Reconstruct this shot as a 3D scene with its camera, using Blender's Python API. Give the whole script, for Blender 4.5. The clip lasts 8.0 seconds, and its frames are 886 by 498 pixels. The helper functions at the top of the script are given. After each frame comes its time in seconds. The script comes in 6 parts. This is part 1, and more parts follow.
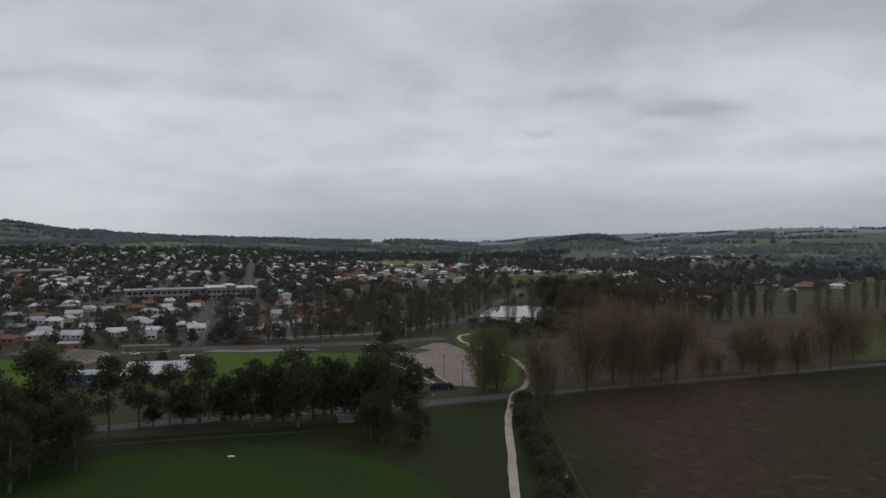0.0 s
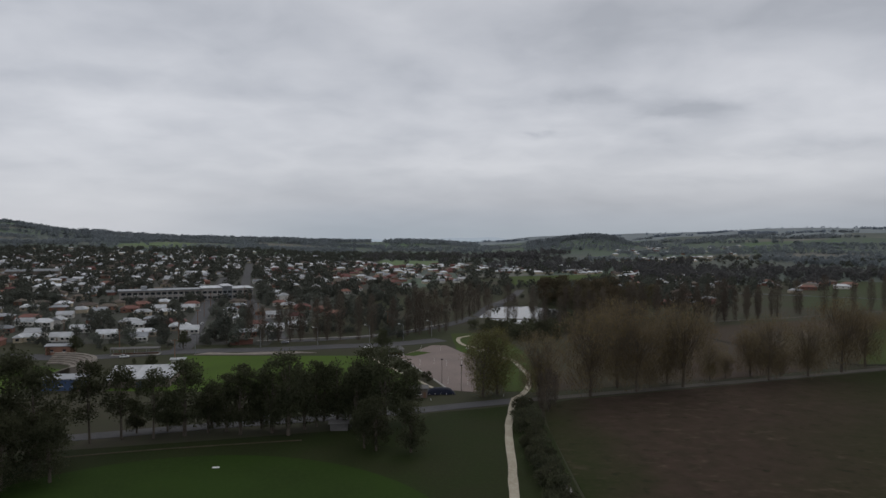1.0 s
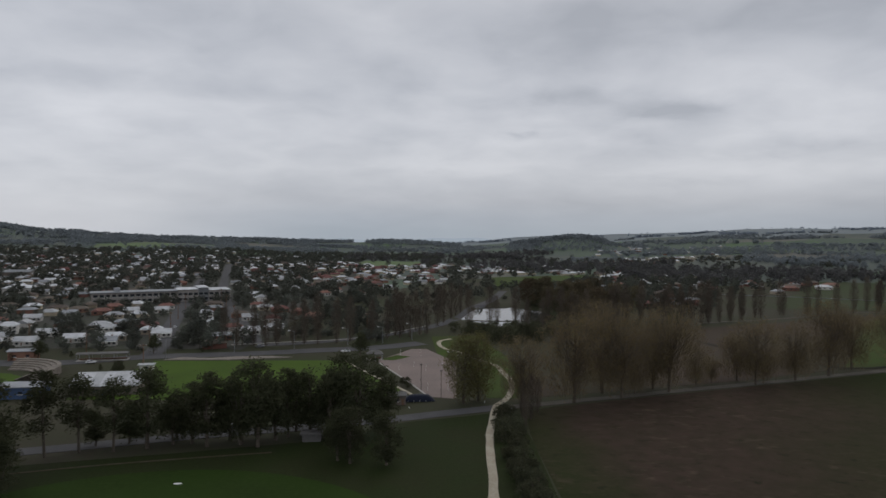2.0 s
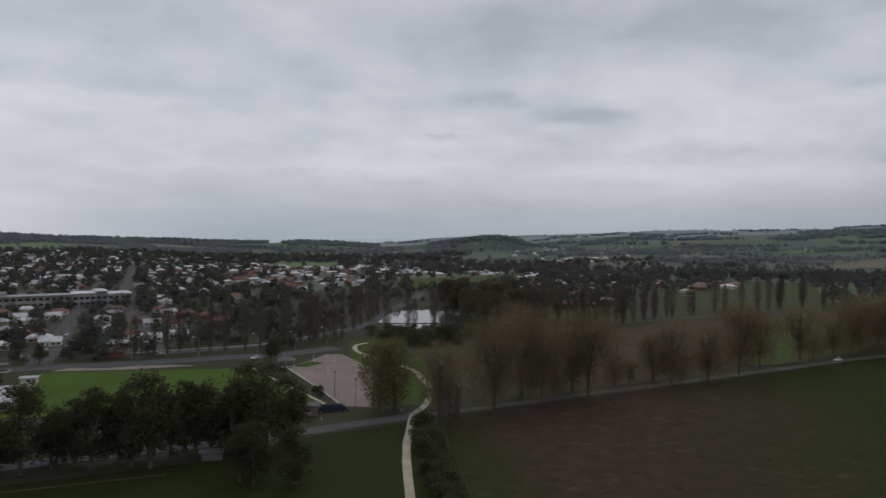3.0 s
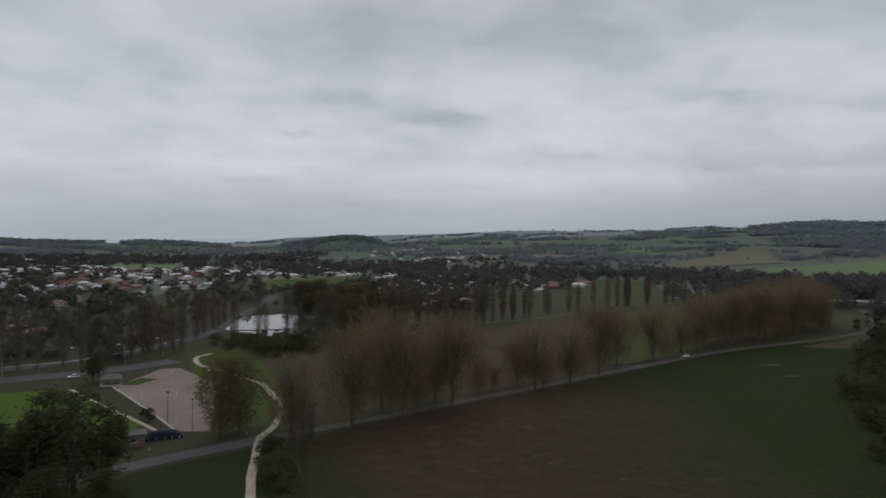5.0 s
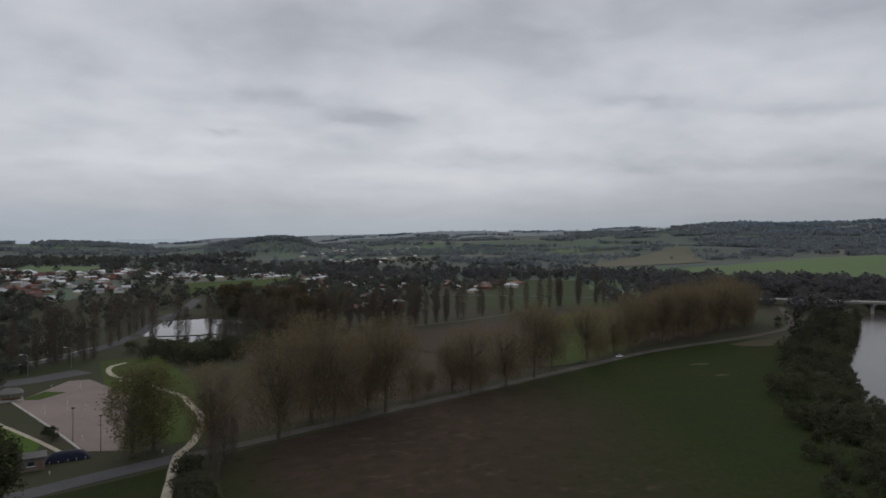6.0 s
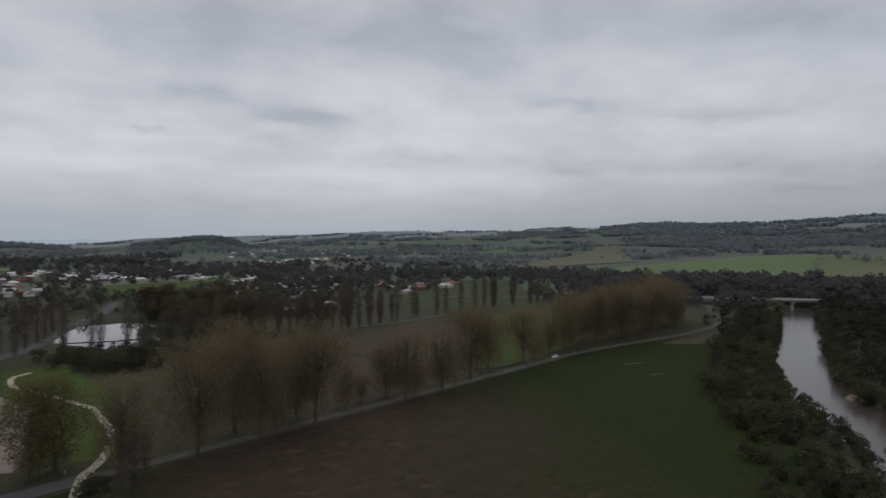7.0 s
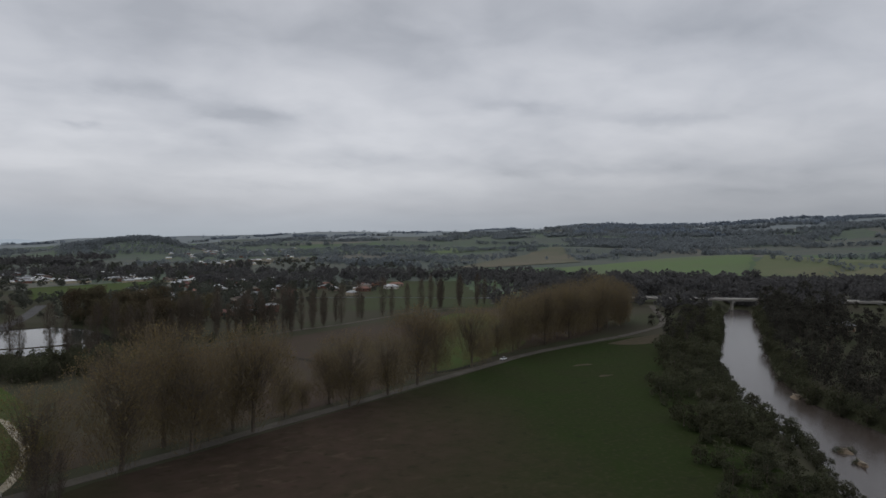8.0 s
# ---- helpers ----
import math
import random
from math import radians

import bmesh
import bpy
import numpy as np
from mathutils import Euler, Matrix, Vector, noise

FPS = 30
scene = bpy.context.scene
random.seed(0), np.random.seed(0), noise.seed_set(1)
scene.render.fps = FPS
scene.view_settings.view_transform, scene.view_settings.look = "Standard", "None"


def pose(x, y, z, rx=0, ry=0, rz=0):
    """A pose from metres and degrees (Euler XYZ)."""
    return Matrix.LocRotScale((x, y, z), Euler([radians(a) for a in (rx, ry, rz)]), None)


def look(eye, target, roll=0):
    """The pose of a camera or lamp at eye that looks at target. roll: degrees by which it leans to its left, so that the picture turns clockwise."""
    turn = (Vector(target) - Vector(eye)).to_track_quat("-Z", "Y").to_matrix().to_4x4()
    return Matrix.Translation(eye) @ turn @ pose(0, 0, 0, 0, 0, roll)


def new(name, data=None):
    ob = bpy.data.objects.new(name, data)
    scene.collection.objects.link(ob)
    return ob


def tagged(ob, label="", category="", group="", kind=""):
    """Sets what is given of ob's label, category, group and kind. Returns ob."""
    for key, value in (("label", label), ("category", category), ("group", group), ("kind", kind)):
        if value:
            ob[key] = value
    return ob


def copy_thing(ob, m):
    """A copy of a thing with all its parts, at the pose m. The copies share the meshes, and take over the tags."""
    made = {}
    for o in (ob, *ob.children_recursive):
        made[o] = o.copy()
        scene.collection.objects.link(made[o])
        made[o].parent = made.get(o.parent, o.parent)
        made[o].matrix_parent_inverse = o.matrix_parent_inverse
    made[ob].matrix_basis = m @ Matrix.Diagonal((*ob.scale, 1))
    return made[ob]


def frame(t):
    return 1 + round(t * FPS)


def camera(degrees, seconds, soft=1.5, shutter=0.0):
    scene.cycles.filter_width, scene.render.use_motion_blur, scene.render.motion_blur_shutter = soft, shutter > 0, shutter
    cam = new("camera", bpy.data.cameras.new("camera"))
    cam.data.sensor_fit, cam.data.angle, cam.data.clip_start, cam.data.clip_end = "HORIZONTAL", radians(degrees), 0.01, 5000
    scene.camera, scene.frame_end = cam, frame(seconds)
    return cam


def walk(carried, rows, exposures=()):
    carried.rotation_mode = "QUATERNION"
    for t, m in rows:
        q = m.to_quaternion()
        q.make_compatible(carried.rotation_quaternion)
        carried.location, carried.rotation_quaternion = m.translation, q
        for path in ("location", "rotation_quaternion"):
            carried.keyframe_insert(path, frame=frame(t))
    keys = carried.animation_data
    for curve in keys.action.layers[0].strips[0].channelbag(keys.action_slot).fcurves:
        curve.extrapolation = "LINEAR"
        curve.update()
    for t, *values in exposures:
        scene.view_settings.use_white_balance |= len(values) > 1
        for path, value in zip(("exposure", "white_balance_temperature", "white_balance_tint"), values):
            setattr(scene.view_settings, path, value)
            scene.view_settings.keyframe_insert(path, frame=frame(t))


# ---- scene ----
PLAN = 1.4  # the plan below is drawn in units of 1.4 m; its things are scaled to metres at the end
cam = camera(65.0, 8.0, 1.5, 0.5)
PATH = [
    (0, (3.776, -23.615, 60.889), (3.770, -20.815, 60.820), 0.3),
    (0.5, (4.026, -18.588, 60.774), (4.021, -15.789, 60.704), 0.4),
    (1, (4.736, -13.614, 60.543), (4.728, -10.814, 60.474), 0.3),
    (2.3, (6.603, -1.097, 60.776), (6.742, 1.699, 60.710), 0.4),
    (2.5, (6.909, 1.091, 60.788), (7.123, 3.881, 60.724), 0.4),
    (3, (7.707, 6.854, 60.543), (8.092, 9.626, 60.481), 0.5),
    (3.5, (8.466, 11.973, 60.382), (8.956, 14.729, 60.322), 0.5),
    (4, (9.460, 16.911, 60.428), (10.090, 19.638, 60.369), 0.5),
    (4.5, (10.550, 21.792, 60.350), (11.333, 24.480, 60.292), 0.6),
    (5.8, (14.013, 34.514, 60.550), (15.168, 37.064, 60.497), 0.6),
    (6, (14.659, 36.156, 60.560), (15.854, 38.688, 60.508), 0.6),
    (6.5, (16.568, 40.086, 60.388), (17.875, 42.561, 60.339), 0.6),
    (7, (19.072, 45.024, 60.144), (20.502, 47.431, 60.096), 0.6),
    (7.5, (21.314, 49.224, 59.898), (22.873, 51.549, 59.854), 0.6),
    (8, (23.904, 53.708, 59.700), (25.518, 55.996, 59.657), 0.7),
]
walk(cam, [(t, look(eye, target, roll)) for t, eye, target, roll in PATH])

# ---- world and light: a closed overcast sky with one weak, wide sun behind the cloud ----
world = bpy.data.worlds.new("overcast")
scene.world = world
world.use_nodes = True
wt = world.node_tree
wt.nodes.clear()


def wnode(kind, **kw):
    n = wt.nodes.new(kind)
    for k, v in kw.items():
        n.inputs[k].default_value = v
    return n


def wmath(op, a, b=None):
    n = wt.nodes.new("ShaderNodeMath")
    n.operation = op
    for i, v in enumerate((a, b)):
        if v is None:
            continue
        if isinstance(v, (int, float)):
            n.inputs[i].default_value = v
        else:
            wt.links.new(v, n.inputs[i])
    return n.outputs[0]


def wramp(fac, stops):
    n = wt.nodes.new("ShaderNodeValToRGB")
    while len(n.color_ramp.elements) < len(stops):
        n.color_ramp.elements.new(0.5)
    for e, (p, c) in zip(n.color_ramp.elements, stops):
        e.position, e.color = p, (*c, 1)
    wt.links.new(fac, n.inputs["Fac"])
    return n.outputs["Color"]


wco = wt.nodes.new("ShaderNodeTexCoord")
wsep = wt.nodes.new("ShaderNodeSeparateXYZ")
wt.links.new(wco.outputs["Generated"], wsep.inputs[0])
up = wmath("MAXIMUM", wsep.outputs["Z"], 0.0)
lift = wmath("ADD", up, 0.22)
wcomb = wt.nodes.new("ShaderNodeCombineXYZ")
wt.links.new(wmath("DIVIDE", wsep.outputs["X"], lift), wcomb.inputs[0])
wt.links.new(wmath("DIVIDE", wsep.outputs["Y"], lift), wcomb.inputs[1])
big = wnode("ShaderNodeTexNoise", Scale=1.0, Detail=5.0, Roughness=0.45, Distortion=0.2)
wt.links.new(wcomb.outputs[0], big.inputs["Vector"])
small = wnode("ShaderNodeTexNoise", Scale=3.6, Detail=6.0, Roughness=0.5, Distortion=0.3)
wt.links.new(wcomb.outputs[0], small.inputs["Vector"])
blend = wmath("ADD", wmath("MULTIPLY", wmath("ADD", wmath("MULTIPLY", big.outputs["Fac"], 0.68), wmath("MULTIPLY", small.outputs["Fac"], 0.32)), 0.74), 0.142)
# ragged lumps of lower cloud: bearing, elevation, half-width and half-height in degrees, darkness
LUMPS = ((20.1, 9.6, 4.2, 0.95, 0.135), (10.2, 10.5, 4.0, 0.8, 0.108), (7.9, 8.0, 1.7, 0.35, 0.108), (-17.4, 16, 11, 2.2, 0.068), (9.7, 16.3, 12, 2.6, 0.095), (28.2, 6.2, 5.0, 0.6, 0.095), (22.2, 4.1, 3.4, 0.4, 0.068),
         (41.8, 10.8, 4.6, 0.7, 0.121), (52.9, 9.4, 6.0, 0.6, 0.108), (47.7, 5.7, 7.0, 0.6, 0.095), (55.7, 15.6, 9, 2.2, 0.081), (27, 16.2, 8, 2.2, 0.068), (59.8, 4.0, 6, 0.5, 0.081), (-25, 11, 9, 0.8, 0.054), (1, 5.5, 9, 0.7, -0.068))
ragged = wnode("ShaderNodeTexNoise", Scale=3.2, Detail=5.0, Roughness=0.55)
wt.links.new(wcomb.outputs[0], ragged.inputs["Vector"])
shift = wmath("SUBTRACT", ragged.outputs["Fac"], 0.5)
turned = wmath("ADD", wmath("ARCTAN2", wsep.outputs["X"], wsep.outputs["Y"]), wmath("MULTIPLY", shift, 0.22))
risen = wmath("ADD", wmath("ARCSINE", wsep.outputs["Z"]), wmath("MULTIPLY", shift, 0.045))
for l_b, l_e, l_w, l_h, l_dark in LUMPS:
    across = wmath("DIVIDE", wmath("SUBTRACT", turned, radians(l_b)), radians(l_w))
    above = wmath("DIVIDE", wmath("SUBTRACT", risen, radians(l_e)), radians(l_h))
    lump = wmath("POWER", 2.718, wmath("MULTIPLY", wmath("ADD", wmath("MULTIPLY", across, across), wmath("MULTIPLY", above, above)), -1.0))
    blend = wmath("SUBTRACT", blend, wmath("MULTIPLY", lump, l_dark))
cloud = wramp(blend, [(0.36, (0.345, 0.367, 0.415)), (0.45, (0.455, 0.475, 0.525)), (0.55, (0.56, 0.576, 0.622)), (0.68, (0.68, 0.692, 0.735))])
veil = wramp(wsep.outputs["Z"], [(0.0, (0.66, 0.74, 0.80)), (0.02, (0.72, 0.78, 0.84)), (0.045, (0.84, 0.86, 0.89)), (0.085, (1.08, 1.08, 1.08)), (0.2, (1.08, 1.08, 1.08)), (0.45, (0.96, 0.96, 0.96))])
pale = wt.nodes.new("ShaderNodeMix")
pale.data_type = "RGBA"
westward = wt.nodes.new("ShaderNodeMapRange")
westward.interpolation_type = "SMOOTHSTEP"
westward.inputs["From Min"].default_value, westward.inputs["From Max"].default_value = -0.10, -0.52
wt.links.new(wsep.outputs["X"], westward.inputs["Value"])
wt.links.new(westward.outputs[0], pale.inputs[0])
wt.links.new(veil, pale.inputs[6])
pale.inputs[7].default_value = (1.12, 1.12, 1.12, 1)
wmul = wt.nodes.new("ShaderNodeMix")
wmul.data_type, wmul.blend_type = "RGBA", "MULTIPLY"
wmul.inputs[0].default_value = 1.0
calm = wt.nodes.new("ShaderNodeMix")
calm.data_type = "RGBA"
near_rim = wt.nodes.new("ShaderNodeMapRange")
near_rim.inputs["From Min"].default_value, near_rim.inputs["From Max"].default_value = 0.0, 0.13
near_rim.inputs["To Min"].default_value, near_rim.inputs["To Max"].default_value = 0.85, 0.12
wt.links.new(wsep.outputs["Z"], near_rim.inputs["Value"])
wt.links.new(near_rim.outputs[0], calm.inputs[0])
wt.links.new(cloud, calm.inputs[6])
calm.inputs[7].default_value = (0.535, 0.55, 0.59, 1)
wt.links.new(calm.outputs[2], wmul.inputs[6])
wt.links.new(pale.outputs[2], wmul.inputs[7])
sky = wt.nodes.new("ShaderNodeTexSky")
sky.sky_type, sky.sun_disc = "NISHITA", False
sky.sun_elevation, sky.sun_rotation = radians(38), radians(20)
skybg = wt.nodes.new("ShaderNodeBackground")
skybg.inputs["Strength"].default_value = 0.05
wt.links.new(sky.outputs[0], skybg.inputs["Color"])
cloudbg = wt.nodes.new("ShaderNodeBackground")
cloudbg.inputs["Strength"].default_value = 1.0
heavy = wt.nodes.new("ShaderNodeMapRange")
heavy.interpolation_type = "SMOOTHSTEP"
heavy.inputs["From Min"].default_value, heavy.inputs["From Max"].default_value = 0.45, 0.95
wt.links.new(wsep.outputs["X"], heavy.inputs["Value"])
low = wt.nodes.new("ShaderNodeMapRange")
low.inputs["From Min"].default_value, low.inputs["From Max"].default_value = 0.22, 0.03
wt.links.new(wsep.outputs["Z"], low.inputs["Value"])
dim = wt.nodes.new("ShaderNodeVectorMath")
dim.operation = "SCALE"
wt.links.new(wmul.outputs[2], dim.inputs[0])
wt.links.new(wmath("SUBTRACT", 1.0, wmath("MULTIPLY", wmath("MULTIPLY", heavy.outputs[0], low.outputs[0]), 0.28)), dim.inputs["Scale"])
wt.links.new(dim.outputs[0], cloudbg.inputs["Color"])
wmix = wt.nodes.new("ShaderNodeMixShader")
wmix.inputs[0].default_value = 0.93
wt.links.new(skybg.outputs[0], wmix.inputs[1])
wt.links.new(cloudbg.outputs[0], wmix.inputs[2])
wout = wt.nodes.new("ShaderNodeOutputWorld")
wt.links.new(wmix.outputs[0], wout.inputs["Surface"])

sun_data = bpy.data.lights.new("sun", "SUN")
sun_data.energy, sun_data.angle, sun_data.color = 0.5, radians(30), (1.0, 0.96, 0.9)
sun = new("sun", sun_data)
sun.matrix_world = look((0, 0, 300), (-60, -165, 160))


# ---- materials ----
def plan_position(nt):
    """A place in plan units, for textures."""
    geo = nt.nodes.new("ShaderNodeNewGeometry")
    n = nt.nodes.new("ShaderNodeVectorMath")
    n.operation = "SCALE"
    n.inputs["Scale"].default_value = 1 / PLAN
    nt.links.new(geo.outputs["Position"], n.inputs[0])
    return n.outputs[0]


def material(name, base, other=None, scale=0.3, fine=4.0, rough=0.9, metal=0.0, bump=0.0, island=0.0, per_object=0.0, third=None, spec=0.08, lo=0.38, hi=0.62, thin=0.0):
    """Base colour mixed with two others by coarse and fine noise, in metres; island and per_object vary the brightness piece by piece."""
    m = bpy.data.materials.new(name)
    m.use_nodes = True
    nt = m.node_tree
    bsdf = nt.nodes["Principled BSDF"]
    bsdf.inputs["Roughness"].default_value = rough
    bsdf.inputs["Metallic"].default_value = metal
    bsdf.inputs["Specular IOR Level"].default_value = spec
    geo = nt.nodes.new("ShaderNodeNewGeometry")
    where = plan_position(nt)
    other = other or tuple(c * 0.75 for c in base)
    third = third or tuple(c * 1.2 for c in base)

    def noise_node(s, detail):
        n = nt.nodes.new("ShaderNodeTexNoise")
        n.inputs["Scale"].default_value, n.inputs["Detail"].default_value = s, detail
        nt.links.new(where, n.inputs["Vector"])
        return n

    def mixed(fac, a, b):
        n = nt.nodes.new("ShaderNodeMix")
        n.data_type = "RGBA"
        nt.links.new(fac, n.inputs[0])
        for i, v in ((6, a), (7, b)):
            if isinstance(v, tuple):
                n.inputs[i].default_value = (*v, 1)
            else:
                nt.links.new(v, n.inputs[i])
        return n.outputs[2]

    def stretch(fac, a, b):
        n = nt.nodes.new("ShaderNodeMapRange")
        n.inputs["From Min"].default_value, n.inputs["From Max"].default_value = a, b
        nt.links.new(fac, n.inputs["Value"])
        return n.outputs[0]

    coarse = noise_node(scale, 4.0)
    grain = noise_node(fine, 3.0)
    col = mixed(stretch(coarse.outputs["Fac"], lo, hi), base, other)
    col = mixed(stretch(grain.outputs["Fac"], 0.45, 0.8), col, third)
    if island or per_object:
        hsv = nt.nodes.new("ShaderNodeHueSaturation")
        value = None
        if island:
            r = nt.nodes.new("ShaderNodeMapRange")
            r.inputs["To Min"].default_value, r.inputs["To Max"].default_value = 1 - island, 1 + island
            nt.links.new(geo.outputs["Random Per Island"], r.inputs["Value"])
            value = r.outputs[0]
        if per_object:
            info = nt.nodes.new("ShaderNodeObjectInfo")
            r = nt.nodes.new("ShaderNodeMapRange")
            r.inputs["To Min"].default_value, r.inputs["To Max"].default_value = 1 - per_object, 1 + per_object
            nt.links.new(info.outputs["Random"], r.inputs["Value"])
            if value is None:
                value = r.outputs[0]
            else:
                mu = nt.nodes.new("ShaderNodeMath")
                mu.operation = "MULTIPLY"
                nt.links.new(value, mu.inputs[0])
                nt.links.new(r.outputs[0], mu.inputs[1])
                value = mu.outputs[0]
            h = nt.nodes.new("ShaderNodeMapRange")
            h.inputs["To Min"].default_value, h.inputs["To Max"].default_value = 0.5 - 0.05 * per_object, 0.5 + 0.05 * per_object
            nt.links.new(info.outputs["Random"], h.inputs["Value"])
            nt.links.new(h.outputs[0], hsv.inputs["Hue"])
        nt.links.new(value, hsv.inputs["Value"])
        nt.links.new(col, hsv.inputs["Color"])
        col = hsv.outputs["Color"]
    nt.links.new(col, bsdf.inputs["Base Color"])
    if thin:
        lit = nt.nodes.new("ShaderNodeBsdfTranslucent")
        nt.links.new(col, lit.inputs["Color"])
        both = nt.nodes.new("ShaderNodeMixShader")
        both.inputs[0].default_value = thin
        nt.links.new(bsdf.outputs[0], both.inputs[1])
        nt.links.new(lit.outputs[0], both.inputs[2])
        nt.links.new(both.outputs[0], nt.nodes["Material Output"].inputs["Surface"])
    if bump:
        b = nt.nodes.new("ShaderNodeBump")
        b.inputs["Strength"].default_value, b.inputs["Distance"].default_value = bump, 0.1
        nt.links.new(grain.outputs["Fac"], b.inputs["Height"])
        nt.links.new(b.outputs["Normal"], bsdf.inputs["Normal"])
    return m


def field_material():
    """The big paddock: brown dead grass in the west, damp green towards the river, with bleached streaks."""
    m = bpy.data.materials.new("paddock_grass")
    m.use_nodes = True
    nt = m.node_tree
    bsdf = nt.nodes["Principled BSDF"]
    bsdf.inputs["Roughness"].default_value, bsdf.inputs["Specular IOR Level"].default_value = 0.95, 0.03
    where = plan_position(nt)
    sep = nt.nodes.new("ShaderNodeSeparateXYZ")
    nt.links.new(where, sep.inputs[0])

    def noisy(scale, detail, stretch=None):
        n = nt.nodes.new("ShaderNodeTexNoise")
        n.inputs["Scale"].default_value, n.inputs["Detail"].default_value = scale, detail
        src = where
        if stretch:
            mp = nt.nodes.new("ShaderNodeMapping")
            mp.inputs["Scale"].default_value = stretch
            mp.inputs["Rotation"].default_value = (0, 0, -0.36)
            nt.links.new(src, mp.inputs["Vector"])
            src = mp.outputs[0]
        nt.links.new(src, n.inputs["Vector"])
        return n.outputs["Fac"]

    def calc(op, a, b):
        n = nt.nodes.new("ShaderNodeMath")
        n.operation = op
        for k, val in enumerate((a, b)):
            if isinstance(val, (int, float)):
                n.inputs[k].default_value = val
            else:
                nt.links.new(val, n.inputs[k])
        return n.outputs[0]

    def span(val, a, b):
        n = nt.nodes.new("ShaderNodeMapRange")
        n.inputs["From Min"].default_value, n.inputs["From Max"].default_value = a, b
        nt.links.new(val, n.inputs["Value"])
        return n.outputs[0]

    def blend2(fac, a, b):
        n = nt.nodes.new("ShaderNodeMix")
        n.data_type = "RGBA"
        nt.links.new(fac, n.inputs[0])
        for k, val in ((6, a), (7, b)):
            if isinstance(val, tuple):
                n.inputs[k].default_value = (*val, 1)
            else:
                nt.links.new(val, n.inputs[k])
        return n.outputs[2]

    east = calc("ADD", calc("ADD", sep.outputs["X"], calc("MULTIPLY", sep.outputs["Y"], 0.12)), calc("MULTIPLY", noisy(0.022, 4.0), 70.0))
    brown = blend2(span(noisy(0.25, 5.0), 0.35, 0.7), (0.058, 0.040, 0.031), (0.041, 0.033, 0.023))
    green = blend2(span(noisy(0.06, 5.0), 0.35, 0.7), (0.0245, 0.038, 0.011), (0.027, 0.034, 0.013))
    slant = calc("ADD", calc("SUBTRACT", sep.outputs["X"], calc("MULTIPLY", sep.outputs["Y"], 0.45)), calc("MULTIPLY", noisy(0.022, 4.0), 44.0))
    col = blend2(span(slant, 32, 84), brown, green)
    west = span(east, 66, 92)
    col = blend2(west, green, col)
    streak = calc("MULTIPLY", span(noisy(0.30, 9.0, (0.9, 1.4, 1.0)), 0.54, 0.76), calc("MULTIPLY", calc("SUBTRACT", 1.0, span(east, 130, 160)), span(noisy(0.045, 3.0), 0.44, 0.60)))
    col = blend2(streak, col, (0.094, 0.070, 0.050))
    col = blend2(span(noisy(0.9, 8.0), 0.5, 1.05), col, (0.055, 0.049, 0.030))
    col = blend2(span(noisy(0.33, 8.0), 0.58, 0.82), col, (0.020, 0.022, 0.013))
    nt.links.new(col, bsdf.inputs["Base Color"])
    return m


def land_material():
    """Farmland: a patchwork of paddocks in greens, olive and straw, greyed for haze, with noise inside each."""
    m = bpy.data.materials.new("land_patchwork")
    m.use_nodes = True
    nt = m.node_tree
    bsdf = nt.nodes["Principled BSDF"]
    bsdf.inputs["Roughness"].default_value, bsdf.inputs["Specular IOR Level"].default_value = 0.95, 0.03
    where = plan_position(nt)
    warp = nt.nodes.new("ShaderNodeTexNoise")
    warp.inputs["Scale"].default_value = 0.008
    nt.links.new(where, warp.inputs["Vector"])
    push = nt.nodes.new("ShaderNodeVectorMath")
    push.operation = "MULTIPLY_ADD"
    push.inputs[1].default_value = (90, 90, 0)
    nt.links.new(warp.outputs["Color"], push.inputs[0])
    nt.links.new(where, push.inputs[2])
    cells = nt.nodes.new("ShaderNodeTexVoronoi")
    cells.voronoi_dimensions = "2D"
    cells.inputs["Scale"].default_value = 0.0062
    nt.links.new(push.outputs[0], cells.inputs["Vector"])
    pick = nt.nodes.new("ShaderNodeSeparateColor")
    nt.links.new(cells.outputs["Color"], pick.inputs[0])
    ramp = nt.nodes.new("ShaderNodeValToRGB")
    ramp.color_ramp.interpolation = "CONSTANT"
    # paddock colours pushed towards grey-blue, so the haze sits in the base colour
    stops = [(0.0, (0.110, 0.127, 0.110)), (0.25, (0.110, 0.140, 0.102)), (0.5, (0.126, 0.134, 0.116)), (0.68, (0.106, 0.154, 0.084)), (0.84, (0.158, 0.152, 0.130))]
    while len(ramp.color_ramp.elements) < len(stops):
        ramp.color_ramp.elements.new(0.5)
    for e, (p, c) in zip(ramp.color_ramp.elements, stops):
        e.position, e.color = p, (*c, 1)
    nt.links.new(pick.outputs[0], ramp.inputs["Fac"])
    grain = nt.nodes.new("ShaderNodeTexNoise")
    grain.inputs["Scale"].default_value, grain.inputs["Detail"].default_value = 0.03, 6.0
    nt.links.new(where, grain.inputs["Vector"])
    mix = nt.nodes.new("ShaderNodeMix")
    mix.data_type = "RGBA"
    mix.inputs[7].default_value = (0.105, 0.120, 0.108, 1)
    rng = nt.nodes.new("ShaderNodeMapRange")
    rng.inputs["From Min"].default_value, rng.inputs["From Max"].default_value = 0.4, 0.7
    nt.links.new(grain.outputs["Fac"], rng.inputs["Value"])
    nt.links.new(rng.outputs[0], mix.inputs[0])
    nt.links.new(ramp.outputs["Color"], mix.inputs[6])
    nt.links.new(mix.outputs[2], bsdf.inputs["Base Color"])
    return m


